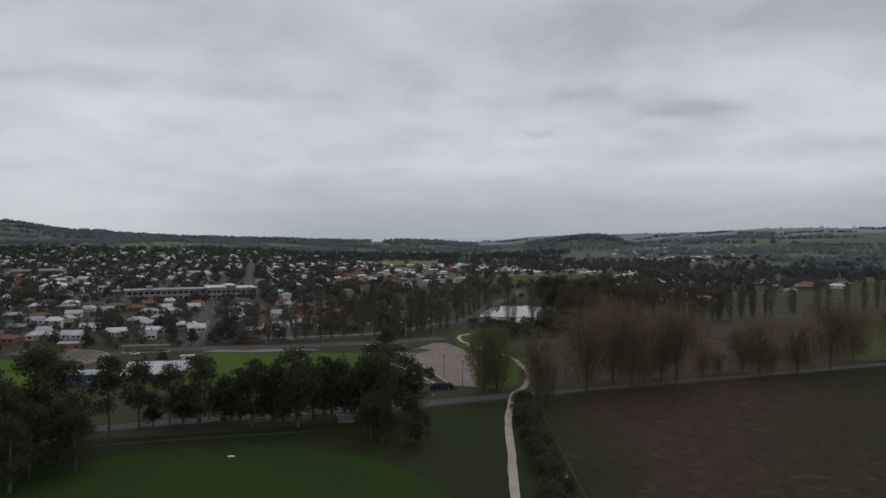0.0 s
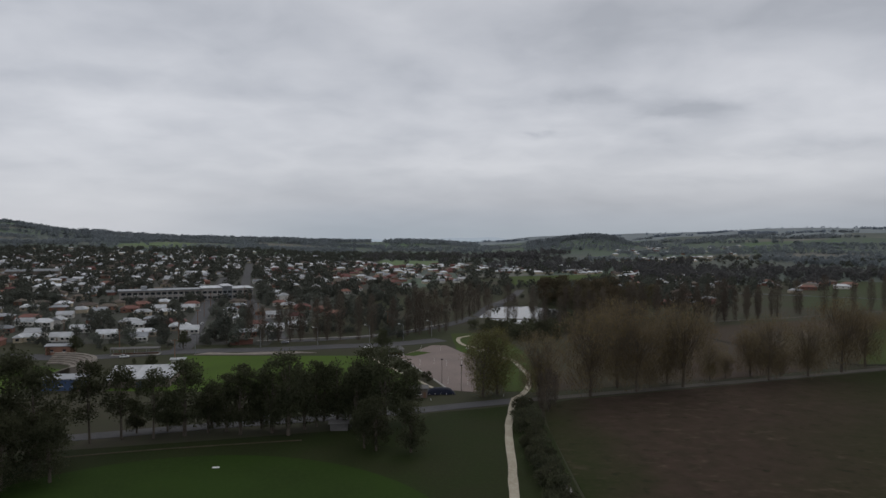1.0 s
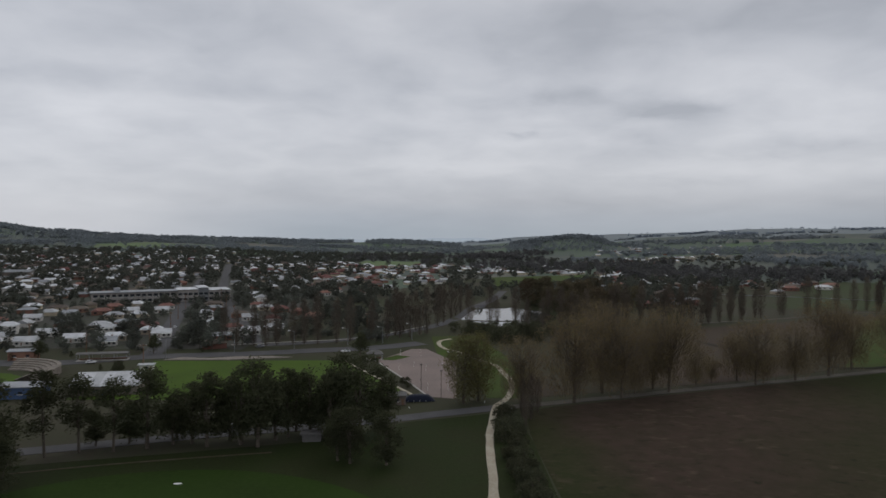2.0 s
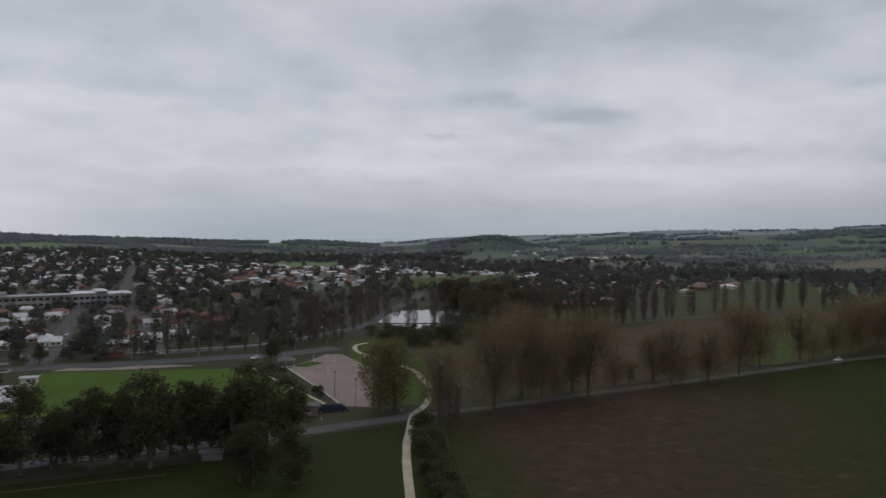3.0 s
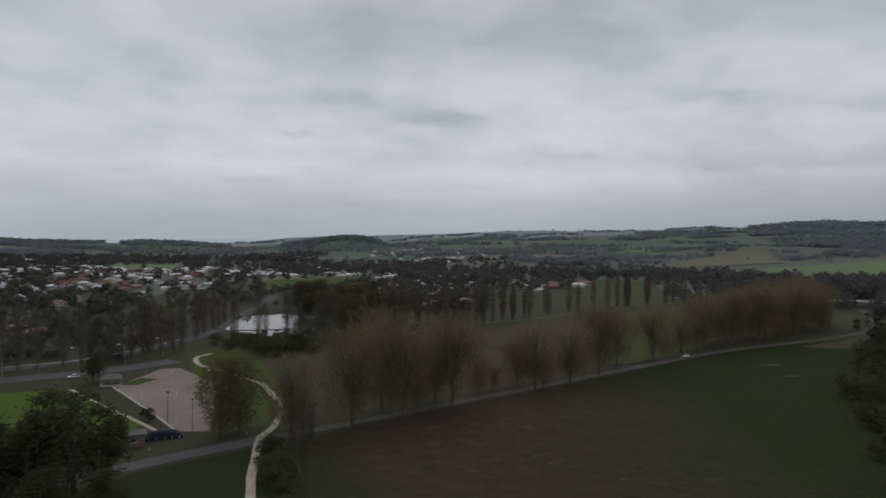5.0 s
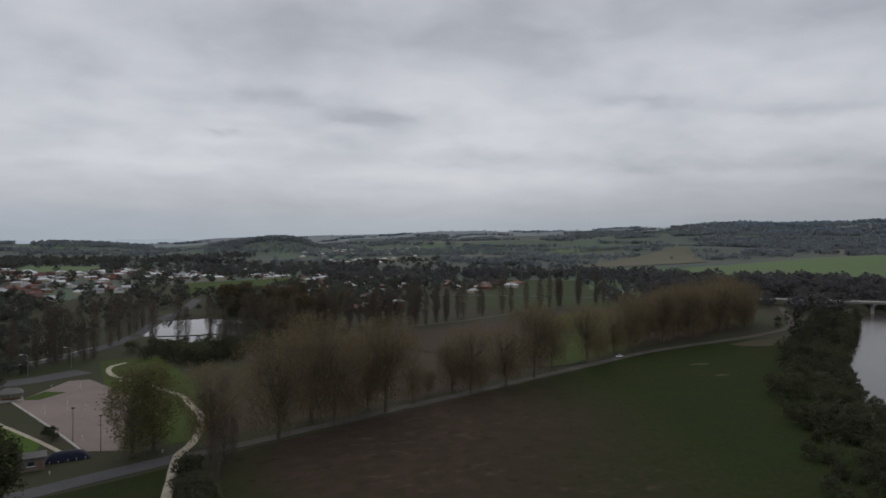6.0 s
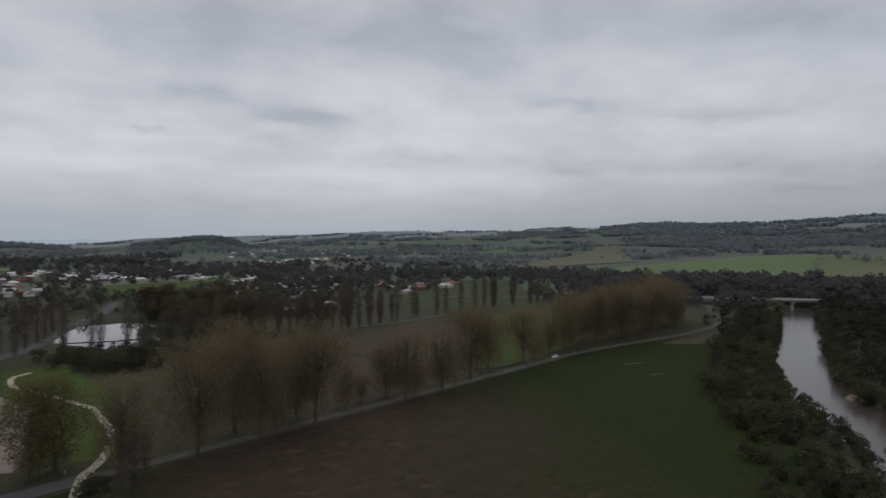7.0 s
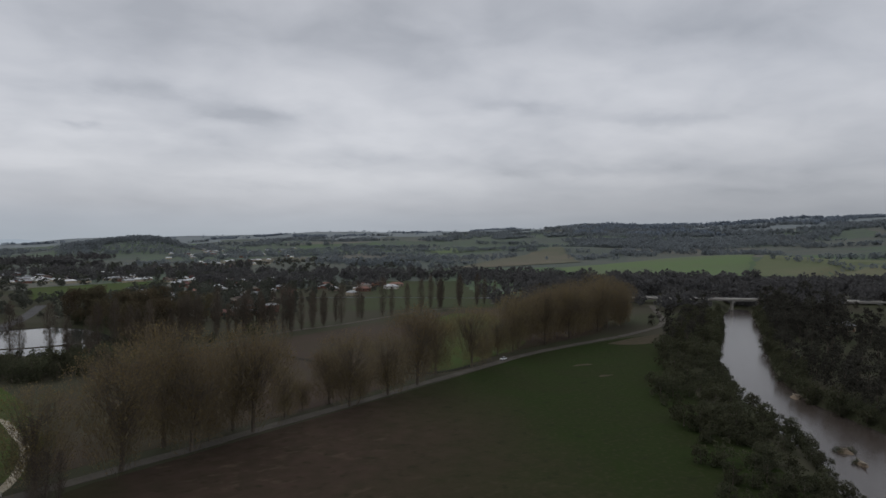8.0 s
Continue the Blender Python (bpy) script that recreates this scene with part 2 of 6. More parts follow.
M_LAND = land_material()
M_OVAL = material("mown_oval_grass", (0.0226, 0.0459, 0.0064), (0.0188, 0.0358, 0.0059), scale=0.05, fine=1.2, third=(0.0273, 0.0482, 0.0085), bump=0.3)
M_ROUGH_GRASS = material("rough_grass", (0.020, 0.029, 0.008), (0.023, 0.027, 0.010), scale=0.08, fine=1.5, third=(0.027, 0.038, 0.011), bump=0.4)
M_DITCH = material("dark_drain_mud", (0.014, 0.015, 0.009), (0.020, 0.018, 0.012), scale=0.3, fine=2.0)
M_PITCH = material("pitch_grass", (0.060, 0.104, 0.014), (0.051, 0.088, 0.013), scale=0.06, fine=1.0, third=(0.064, 0.094, 0.019), bump=0.3)
M_PADDOCK = field_material()
M_FLAT = material("flood_plain_grass", (0.0466, 0.0426, 0.0224), (0.0606, 0.0426, 0.0336), scale=0.015, fine=0.7, third=(0.0536, 0.0446, 0.0280), bump=0.4)
M_LAWN = material("park_lawn", (0.046, 0.078, 0.013), (0.048, 0.062, 0.016), scale=0.05, fine=1.0, third=(0.054, 0.080, 0.018))
M_VALLEY = material("valley_grass", (0.0425, 0.0578, 0.0221), (0.0459, 0.0527, 0.0255), scale=0.02, fine=0.6, third=(0.0510, 0.0646, 0.0272))
M_GRAVEL = material("red_gravel", (0.23, 0.185, 0.165), (0.19, 0.155, 0.14), scale=0.09, fine=2.0, third=(0.27, 0.22, 0.20), bump=0.3)
M_ASPHALT = material("worn_asphalt", (0.092, 0.090, 0.092), (0.075, 0.074, 0.076), scale=0.15, fine=3.0, third=(0.11, 0.108, 0.108))
M_TRACK = material("gravel_track", (0.105, 0.095, 0.082), (0.078, 0.070, 0.058), scale=0.2, fine=2.0, third=(0.125, 0.115, 0.10))
M_PATH = material("pale_concrete_path", (0.40, 0.36, 0.28), (0.33, 0.29, 0.22), scale=0.3, fine=2.0, third=(0.45, 0.41, 0.33))
M_BARK = material("grey_bark", (0.125, 0.105, 0.085), (0.095, 0.080, 0.066), scale=0.8, fine=6.0, third=(0.16, 0.135, 0.11), bump=0.5)
M_LEAF_DARK = material("dark_evergreen_leaves", (0.0731, 0.0782, 0.0440), (0.0591, 0.0644, 0.0379), scale=0.25, fine=2.0, island=0.18, per_object=0.15, thin=0.4, third=(0.0874, 0.0898, 0.0515))
M_LEAF_POPLAR = material("autumn_poplar_leaves", (0.2216, 0.1713, 0.0860), (0.1892, 0.1514, 0.0811), scale=0.2, fine=2.0, third=(0.2306, 0.1767, 0.0844), island=0.14, per_object=0.12, thin=0.4)
M_TWIG = material("brown_twigs", (0.1793, 0.1446, 0.0988), (0.1503, 0.1245, 0.0898), scale=0.2, fine=2.0, island=0.15, per_object=0.12, thin=0.3, third=(0.1907, 0.1541, 0.1032))
M_LEAF_OAK = material("river_oak_needles", (0.0607, 0.0589, 0.0486), (0.0502, 0.0486, 0.0405), scale=0.2, fine=1.5, third=(0.0739, 0.0678, 0.0540), island=0.18, per_object=0.25, thin=0.4)
M_LEAF_RUST = material("rusty_autumn_leaves", (0.112, 0.090, 0.058), (0.090, 0.082, 0.052), scale=0.1, fine=1.0, third=(0.125, 0.096, 0.058), island=0.16, per_object=0.25, thin=0.4)
M_LEAF_WEEP = material("yellowing_leaves", (0.165, 0.155, 0.066), (0.135, 0.130, 0.062), scale=0.2, fine=2.0, third=(0.185, 0.168, 0.070), island=0.18, per_object=0.15, thin=0.4)
M_LEAF_LOMB = material("bare_poplar_twigs", (0.1225, 0.1000, 0.0800), (0.1000, 0.0854, 0.0700), scale=0.2, fine=2.0, third=(0.1313, 0.1074, 0.0825), island=0.15, per_object=0.2, thin=0.4)
M_LEAF_TOWN = material("garden_tree_leaves", (0.1032, 0.1096, 0.0885), (0.0866, 0.0938, 0.0812), scale=0.15, fine=1.0, island=0.18, per_object=0.35, thin=0.4, third=(0.1181, 0.1192, 0.0956))
M_LEAF_RIVER = material("river_tree_leaves", (0.079, 0.082, 0.050), (0.064, 0.067, 0.044), scale=0.1, fine=1.0, island=0.18, per_object=0.25, thin=0.4, third=(0.0978, 0.1012, 0.0552))
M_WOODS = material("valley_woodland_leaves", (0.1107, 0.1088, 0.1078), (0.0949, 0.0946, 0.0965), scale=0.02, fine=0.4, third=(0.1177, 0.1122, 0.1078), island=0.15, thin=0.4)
# these two leaf colours are paled towards blue to imitate distance haze
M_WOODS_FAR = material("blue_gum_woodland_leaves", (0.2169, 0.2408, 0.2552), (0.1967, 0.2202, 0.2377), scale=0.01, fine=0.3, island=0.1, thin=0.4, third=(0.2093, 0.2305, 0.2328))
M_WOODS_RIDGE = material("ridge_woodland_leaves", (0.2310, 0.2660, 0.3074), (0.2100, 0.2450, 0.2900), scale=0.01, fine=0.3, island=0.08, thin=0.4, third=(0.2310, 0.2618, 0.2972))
# far pasture with distance haze mixed into its base colour as pale blue
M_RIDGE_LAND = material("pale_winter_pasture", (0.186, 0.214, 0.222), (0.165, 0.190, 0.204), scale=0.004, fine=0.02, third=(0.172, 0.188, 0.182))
M_MEADOW = material("rank_meadow_grass", (0.0416, 0.0473, 0.0234), (0.0530, 0.0473, 0.0328), scale=0.02, fine=0.5, third=(0.0473, 0.0511, 0.0281))
M_TOWN_GROUND = material("garden_ground", (0.0531, 0.0595, 0.0413), (0.0638, 0.0616, 0.0528), scale=0.06, fine=0.5, third=(0.0904, 0.0850, 0.0803))


def water_material(name, colour, rough, ripple):
    m = bpy.data.materials.new(name)
    m.use_nodes = True
    nt = m.node_tree
    b = nt.nodes["Principled BSDF"]
    b.inputs["Base Color"].default_value = (*colour, 1)
    b.inputs["Roughness"].default_value, b.inputs["IOR"].default_value = rough, 1.33
    where = plan_position(nt)
    n = nt.nodes.new("ShaderNodeTexNoise")
    n.inputs["Scale"].default_value, n.inputs["Detail"].default_value = 0.6, 3.0
    nt.links.new(where, n.inputs["Vector"])
    bp = nt.nodes.new("ShaderNodeBump")
    bp.inputs["Strength"].default_value, bp.inputs["Distance"].default_value = ripple, 0.2
    nt.links.new(n.outputs["Fac"], bp.inputs["Height"])
    nt.links.new(bp.outputs["Normal"], b.inputs["Normal"])
    return m


M_RIVER = water_material("brown_river_water", (0.060, 0.048, 0.041), 0.2, 0.4)
M_POND = water_material("pond_water", (0.05, 0.05, 0.045), 0.05, 0.05)

# ---- the lie of the land ----
RADII = (0, 480, 800, 1300, 2000, 2700, 3540)
BEARINGS = (-180, -60, -33, -27, -20, -10, 0, 12, 30, 47, 60, 75, 180)
HEIGHTS = (
    (0, 0, 0, 2, 5, 5, 5),
    (0, 0, 8, 24, 70, 75, 70),
    (0, 0, 5, 16, 52, 46, 36),
    (0, 0, 5, 14, 30, 24, 10),
    (0, 0, 4, 12, 22, 16, 0),
    (0, 0, 2, 6, 4, -8, -17),
    (0, 0, 0, 1, -3, -9, -13),
    (0, 0, 0, 7, 6, 22, 32),
    (0, 0, 4, 17, 33, 56, 69),
    (0, 0, 5, 25, 62, 86, 98),
    (0, 0, 8, 24, 62, 112, 146),
    (0, 0, 9, 32, 88, 140, 178),
    (0, 0, 0, 5, 20, 20, 20),
)
# single hills: bearing, distance, rise, half-width across and along the bearing
HILLS = ((10.2, 1460, 22, 120, 130), (13.2, 1430, 12, 60, 110), (-1.5, 2100, 14, 150, 160), (-9.5, 2150, 11, 190, 150), (-12.5, 1950, 5, 90, 130), (-31.5, 2000, 10, 120, 160), (-27.2, 1900, 13, 45, 120), (-23.5, 1950, 4, 90, 120),
         (23.5, 900, 6, 75, 60), (22, 1750, 8, 130, 120), (31, 1650, 11, 170, 130), (52, 950, 3, 110, 90), (58.5, 1000, 11, 110, 110), (45, 1250, 8, 130, 90), (47.5, 2250, 12, 160, 150), (62, 2900, 14, 90, 160), (51, 2500, 5, 110, 160), (55.5, 3200, -16, 140, 500), (68, 1900, 14, 160, 200), (24.5, 3000, 9, 140, 160))
RIVER = ((40, -260), (66, -120), (92, 0), (127, 50), (157, 88), (178, 105), (193, 126), (210, 146), (232, 164.5), (256, 182.5), (292, 205.5), (331, 229.5), (411, 282), (490, 330), (580, 365), (700, 380), (900, 420))
RIVER_HALF = 7.6
POND = ((20, 350), (28, 385), (36, 410), (54, 414), (67, 397), (73, 372), (72, 345), (67, 328), (58, 318), (42, 321))


def smooth(a, b, v):
    t = np.clip((v - a) / (b - a), 0, 1)
    return t * t * (3 - 2 * t)


def to_line(x, y, line):
    """Distance from (x, y) to a polyline."""
    best = np.full(np.shape(x), 1e9)
    for (ax, ay), (bx, by) in zip(line, line[1:]):
        dx, dy = bx - ax, by - ay
        t = np.clip(((x - ax) * dx + (y - ay) * dy) / (dx * dx + dy * dy), 0, 1)
        best = np.minimum(best, np.hypot(x - ax - t * dx, y - ay - t * dy))
    return best


def inside(x, y, poly):
    x, y = np.asarray(x, float), np.asarray(y, float)
    odd = np.zeros(x.shape, bool)
    for (ax, ay), (bx, by) in zip(poly, poly[1:] + poly[:1]):
        cross = ((ay > y) != (by > y)) & (x < (bx - ax) * (y - ay) / (by - ay + 1e-12) + ax)
        odd ^= cross
    return odd


def height(x, y):
    """Height of the ground at (x, y)."""
    x, y = np.asarray(x, float), np.asarray(y, float)
    r, b = np.hypot(x, y), np.degrees(np.arctan2(x, y))
    table = np.array(HEIGHTS, float)
    bi = np.clip(np.searchsorted(BEARINGS, b, side="right") - 1, 0, len(BEARINGS) - 2)
    ri = np.clip(np.searchsorted(RADII, r, side="right") - 1, 0, len(RADII) - 2)
    bb, rr = np.array(BEARINGS, float), np.array(RADII, float)
    u = smooth(0, 1, (b - bb[bi]) / (bb[bi + 1] - bb[bi]))
    v = (r - rr[ri]) / (rr[ri + 1] - rr[ri])
    h = (table[bi, ri] * (1 - u) + table[bi + 1, ri] * u) * (1 - v) + (table[bi, ri + 1] * (1 - u) + table[bi + 1, ri + 1] * u) * v
    for hb, hr, rise, across, along in HILLS:
        h = h + rise * np.exp(-((np.radians(b - hb) * r) / across) ** 2 - ((r - hr) / along) ** 2)
    rolling = np.sin(x * 0.0071 + 1.3 + 1.5 * np.sin(y * 0.0037)) * np.sin(y * 0.0063 + 0.4 + 1.2 * np.sin(x * 0.0043)) + 0.5 * np.sin(x * 0.017 + y * 0.009) * np.sin(y * 0.019 - x * 0.006)
    h = h + rolling * smooth(600, 2400, r) * 4.0
    half = RIVER_HALF + 4.5 * (1 - smooth(112, 150, y))
    h = h - 4.6 * (1 - smooth(half - 2, half + 7, to_line(x, y, RIVER)))
    edge = np.where(inside(x, y, POND), -1, 1) * to_line(x, y, POND + POND[:1])
    return h - 2.6 * (1 - smooth(-5, 5, edge))


def z_at(x, y):
    return float(height(x, y))


def mesh_from(name, verts, faces, mat=None, shade=False):
    me = bpy.data.meshes.new(name)
    me.from_pydata(verts, [], faces)
    me.update()
    if shade:
        me.polygons.foreach_set("use_smooth", [True] * len(me.polygons))
    if mat:
        me.materials.append(mat)
    return me


def build_ground():
    bearings = np.concatenate([np.arange(-48, 86, 0.4), np.arange(88, 312, 4.0)])
    radii = np.concatenate([[0.0], 12 * 1.021 ** np.arange(0, 292)])
    radii = radii[radii < 3540]
    R, B = np.meshgrid(radii, np.radians(bearings), indexing="ij")
    X, Y = R * np.sin(B), R * np.cos(B)
    Z = height(X, Y)
    verts = np.stack([X, Y, Z], -1).reshape(-1, 3)
    n, k = X.shape
    i, j = np.meshgrid(np.arange(n - 1), np.arange(k), indexing="ij")
    j2 = (j + 1) % k
    faces = np.stack([i * k + j, i * k + j2, (i + 1) * k + j2, (i + 1) * k + j], -1).reshape(-1, 4)
    me = mesh_from("ground", verts.tolist(), faces[:, ::-1].tolist(), M_MEADOW, True)
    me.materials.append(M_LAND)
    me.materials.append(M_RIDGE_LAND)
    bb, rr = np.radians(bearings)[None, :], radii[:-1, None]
    # the outermost zone takes the haze-tinted pasture
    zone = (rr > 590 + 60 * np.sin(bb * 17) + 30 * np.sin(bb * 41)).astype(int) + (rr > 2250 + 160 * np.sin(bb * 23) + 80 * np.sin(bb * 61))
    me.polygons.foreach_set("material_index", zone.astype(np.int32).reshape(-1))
    return tagged(new("ground", me), "rolling grassy valley floor and farmed hills", "ground", kind="structure")


build_ground()


# ---- flat sheets: fields, roads, paths, water ----
def slab(name, pts, z, mat, label, category="ground", thick=0.25, kind="structure"):
    n = len(pts)
    bm = bmesh.new()
    top = [bm.verts.new((x, y, z)) for x, y in pts]
    low = [bm.verts.new((x, y, z - thick)) for x, y in pts]
    f = bm.faces.new(top)
    for i in range(n):
        bm.faces.new((top[i], low[i], low[(i + 1) % n], top[(i + 1) % n]))
    bmesh.ops.triangulate(bm, faces=[f])
    bmesh.ops.recalc_face_normals(bm, faces=bm.faces)
    me = bpy.data.meshes.new(name)
    bm.to_mesh(me)
    bm.free()
    me.materials.append(mat)
    return tagged(new(name, me), label, category, kind=kind)


def glide(pts, step=4.0):
    """A smooth line through pts (Catmull-Rom), about one point every step metres."""
    p = [np.array(q, float) for q in pts]
    p = [2 * p[0] - p[1]] + p + [2 * p[-1] - p[-2]]
    out = []
    for a, b, c, d in zip(p, p[1:], p[2:], p[3:]):
        n = max(1, int(np.linalg.norm(c - b) / step))
        for k in range(n):
            t = k / n
            out.append(0.5 * (2 * b + (c - a) * t + (2 * a - 5 * b + 4 * c - d) * t * t + (3 * b - a - 3 * c + d) * t ** 3))
    return out + [p[-2]]


def ribbon(name, pts, width, lift, mat, label, category="road", kind="structure", flat=None, wobble=0.0, depth=0.3):
    line = glide(pts)
    rng = random.Random(len(pts))
    verts, faces = [], []
    for i, p in enumerate(line):
        d = line[min(i + 1, len(line) - 1)] - line[max(i - 1, 0)]
        d = d / np.linalg.norm(d)
        s = np.array([d[1], -d[0]])
        for side in (-1, 1):
            q = p[:2] + s * side * (width / 2 + rng.uniform(-wobble, wobble))
            z = (z_at(q[0], q[1]) if flat is None else flat(q[0]) if callable(flat) else flat) + lift
            verts += [(q[0], q[1], z), (q[0], q[1], z - depth)]
        if i:
            a, b = 4 * i - 4, 4 * i
            faces += [(a, a + 2, b + 2, b), (a + 1, a, b, b + 1), (a + 2, a + 3, b + 3, b + 2)]
    return tagged(new(name, mesh_from(name, verts, faces, mat)), label, category, kind=kind)


def drape(name, corners, lift, mat, label, n=22):
    """A field laid over the hills between four corners."""
    a, b, c, d = [np.array(p, float) for p in corners]
    verts, faces = [], []
    rng = np.random.default_rng(int(abs(a[0]) + abs(c[1])))
    edge = rng.uniform(-0.5, 0.5, (n + 1, n + 1, 2))
    for i in range(n + 1):
        for j in range(n + 1):
            u, v = i / n, j / n
            p = (a * (1 - u) + b * u) * (1 - v) + (d * (1 - u) + c * u) * v
            p = p + edge[i, j] * 6 * (1 if i in (0, n) or j in (0, n) else 0.2)
            verts.append((p[0], p[1], z_at(p[0], p[1]) + lift))
            if i and j:
                k = i * (n + 1) + j
                faces.append((k - n - 2, k - 1, k, k - n - 1))
    ob = new(name, mesh_from(name, verts, faces, mat, True))
    return tagged(ob, label, "field", kind="structure")


slab("paddock", [tuple(q) for q in glide([(27, 40), (26.5, 110), (27, 150), (31, 166), (45, 172), (72, 182.5), (101, 193.5), (130, 204.5), (162, 217), (190, 227.5), (225, 235), (262, 240), (282, 237), (274, 222), (237, 199), (206, 175), (186, 155), (166, 133), (146, 110), (121, 78), (99, 40)], 6.0)], 0.05, M_PADDOCK, "large damp paddock with brown and green grass", "field")
slab("flood_plain_field", [(31, 178), (60, 187), (100, 201), (128, 213), (190, 238), (262, 258), (300, 290), (290, 370), (240, 366), (140, 318), (92, 300), (62, 283), (40, 250), (36, 210)], 0.04, M_FLAT, "wide brown-green pasture behind the poplars", "field")
slab("oval_surround", [(-150, 20), (-150, 108), (-76, 124), (-43, 133), (-20, 140), (0, 155), (14, 160), (25, 165), (26.5, 140), (26, 115), (26, 20)], 0.03, M_ROUGH_GRASS, "dark rough grass round the oval", "grass")
slab("oval", [(-36 + 44 * math.cos(a), 78 + 45 * math.sin(a)) for a in [i * math.tau / 72 for i in range(72)]], 0.06, M_OVAL, "mown green cricket oval", "field")
slab("football_field", [(-88, 176), (-86, 229), (-24, 231), (-3, 188), (-5, 174)], 0.05, M_PITCH, "bright green football field", "field")
slab("gravel_court", [(-12.5, 230), (-1.5, 254), (4, 254), (14, 228), (12, 177), (5.5, 179)], 0.06, M_GRAVEL, "pinkish gravel sports court", "court")
slab("amphitheatre_lawn", [(-150, 165), (-150, 215), (-121, 208), (-106, 197), (-112, 172)], 0.05, M_PITCH, "green lawn before the curved terraces", "grass")
slab("path_lawn", [(8, 240), (6, 285), (24, 288), (32, 240), (33, 200), (28, 178), (20, 178), (18, 225)], 0.04, M_LAWN, "park lawn round the footpath", "grass")
slab("plain_lawn", [(141, 221), (150, 220.5), (160, 225), (172, 231), (195, 241), (212, 254), (236, 290), (266, 345), (250, 357), (232, 346), (207, 322), (178, 280), (158, 244)], 0.055, M_LAWN, "strip of greener pasture", "grass")

ribbon("road_west", [(-130, 118), (-100, 126), (-73, 134), (-45, 144), (-12, 154), (6, 161.5), (22, 168)], 5.0, 0.07, M_ASPHALT, "grey asphalt lane behind the oval")
ribbon("road_east", [(20.5, 167.5), (32, 171), (44, 175.5), (57, 180), (71, 185.6), (100, 196), (128.7, 207), (161, 219), (187, 229), (214, 236), (245, 242), (275, 249), (320, 268), (390, 330)], 3.3, 0.075, M_TRACK, "pale gravel road beside the poplars", wobble=0.15)
ribbon("footpath", [(13.5, 60), (14.5, 95), (16.2, 121), (16.8, 132), (17.9, 145), (19.8, 158.5), (21.6, 170), (24.3, 175), (27.4, 186), (28.8, 199), (27.8, 211), (26.6, 223), (24.2, 228), (15, 249), (11, 255), (8.8, 264), (9.6, 274), (14, 279)], 1.65, 0.09, M_PATH, "winding pale concrete footpath", "path", wobble=0.12)
ribbon("town_road", [(-150, 228), (-121, 224), (-90, 237), (-60, 243), (-38, 250), (-15, 257), (2, 268)], 9.0, 0.07, M_ASPHALT, "wide grey road along the football field")
ribbon("pond_road", [(-60, 262), (-38, 270), (-13, 290), (6, 315), (20, 350), (30, 395), (45, 440), (60, 510)], 6.0, 0.08, M_ASPHALT, "grey road past the pond")
ribbon("side_street", [(-92, 240), (-97, 263), (-112, 314), (-128, 370), (-150, 450), (-190, 600)], 7.0, 0.09, M_ASPHALT, "grey suburban street")
ribbon("hill_street", [(-62, 265), (-84, 326), (-102, 376), (-125, 442), (-160, 560), (-230, 820)], 7.0, 0.10, M_ASPHALT, "grey suburban street climbing the hill")
ribbon("pond_track", [(70, 296), (91, 308), (115, 320), (144, 334), (171, 343), (211, 362), (242, 378), (277, 382), (330, 400)], 3.0, 0.08, M_TRACK, "pale gravel track along the pond")
ribbon("field_edge_path", [(-23.7, 231), (-13.3, 209), (-4.6, 192), (3, 176)], 1.0, 0.085, M_PATH, "pale concrete strip beside the field", "path")
ribbon("river", RIVER, 2 * RIVER_HALF + 19, 0, M_RIVER, "calm brown river reflecting the grey sky", "water", flat=-3.1)
slab("pond", [(x + (x - 48) * 0.06, y + (y - 365) * 0.06) for x, y in POND], -1.35, M_POND, "still pond mirroring the pale sky", "water", thick=0.1)

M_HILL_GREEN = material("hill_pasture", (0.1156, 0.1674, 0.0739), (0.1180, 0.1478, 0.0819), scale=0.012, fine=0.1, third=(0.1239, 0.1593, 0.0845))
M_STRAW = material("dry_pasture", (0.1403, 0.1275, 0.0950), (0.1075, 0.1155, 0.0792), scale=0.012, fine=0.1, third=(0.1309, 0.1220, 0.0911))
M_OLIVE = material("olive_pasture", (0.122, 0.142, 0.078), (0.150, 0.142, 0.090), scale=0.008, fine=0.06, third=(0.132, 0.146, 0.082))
drape("far_lawn", [(58, 545), (64, 660), (180, 715), (150, 620)], 0.4, M_LAWN, "bright green park field among trees")
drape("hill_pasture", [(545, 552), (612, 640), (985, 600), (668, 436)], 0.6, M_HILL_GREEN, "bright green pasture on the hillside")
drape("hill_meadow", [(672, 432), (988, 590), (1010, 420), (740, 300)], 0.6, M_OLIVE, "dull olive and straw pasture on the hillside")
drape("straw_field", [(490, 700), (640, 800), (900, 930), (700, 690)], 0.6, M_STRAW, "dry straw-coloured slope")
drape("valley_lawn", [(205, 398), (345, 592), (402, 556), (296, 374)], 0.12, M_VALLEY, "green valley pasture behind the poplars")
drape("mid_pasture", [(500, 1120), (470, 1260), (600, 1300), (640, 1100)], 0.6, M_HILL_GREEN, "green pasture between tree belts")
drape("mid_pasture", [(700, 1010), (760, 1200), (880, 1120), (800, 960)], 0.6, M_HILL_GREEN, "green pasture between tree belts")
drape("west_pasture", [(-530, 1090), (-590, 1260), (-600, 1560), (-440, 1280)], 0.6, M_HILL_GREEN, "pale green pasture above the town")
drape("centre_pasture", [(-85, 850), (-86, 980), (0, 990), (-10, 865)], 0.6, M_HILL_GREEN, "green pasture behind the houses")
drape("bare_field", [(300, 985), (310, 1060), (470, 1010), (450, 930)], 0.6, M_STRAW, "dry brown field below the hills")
drape("town_ground", [(-62, 252), (-330, 258), (-640, 900), (-40, 960)], 0.03, M_TOWN_GROUND, "gardens and yards between the houses", n=60)



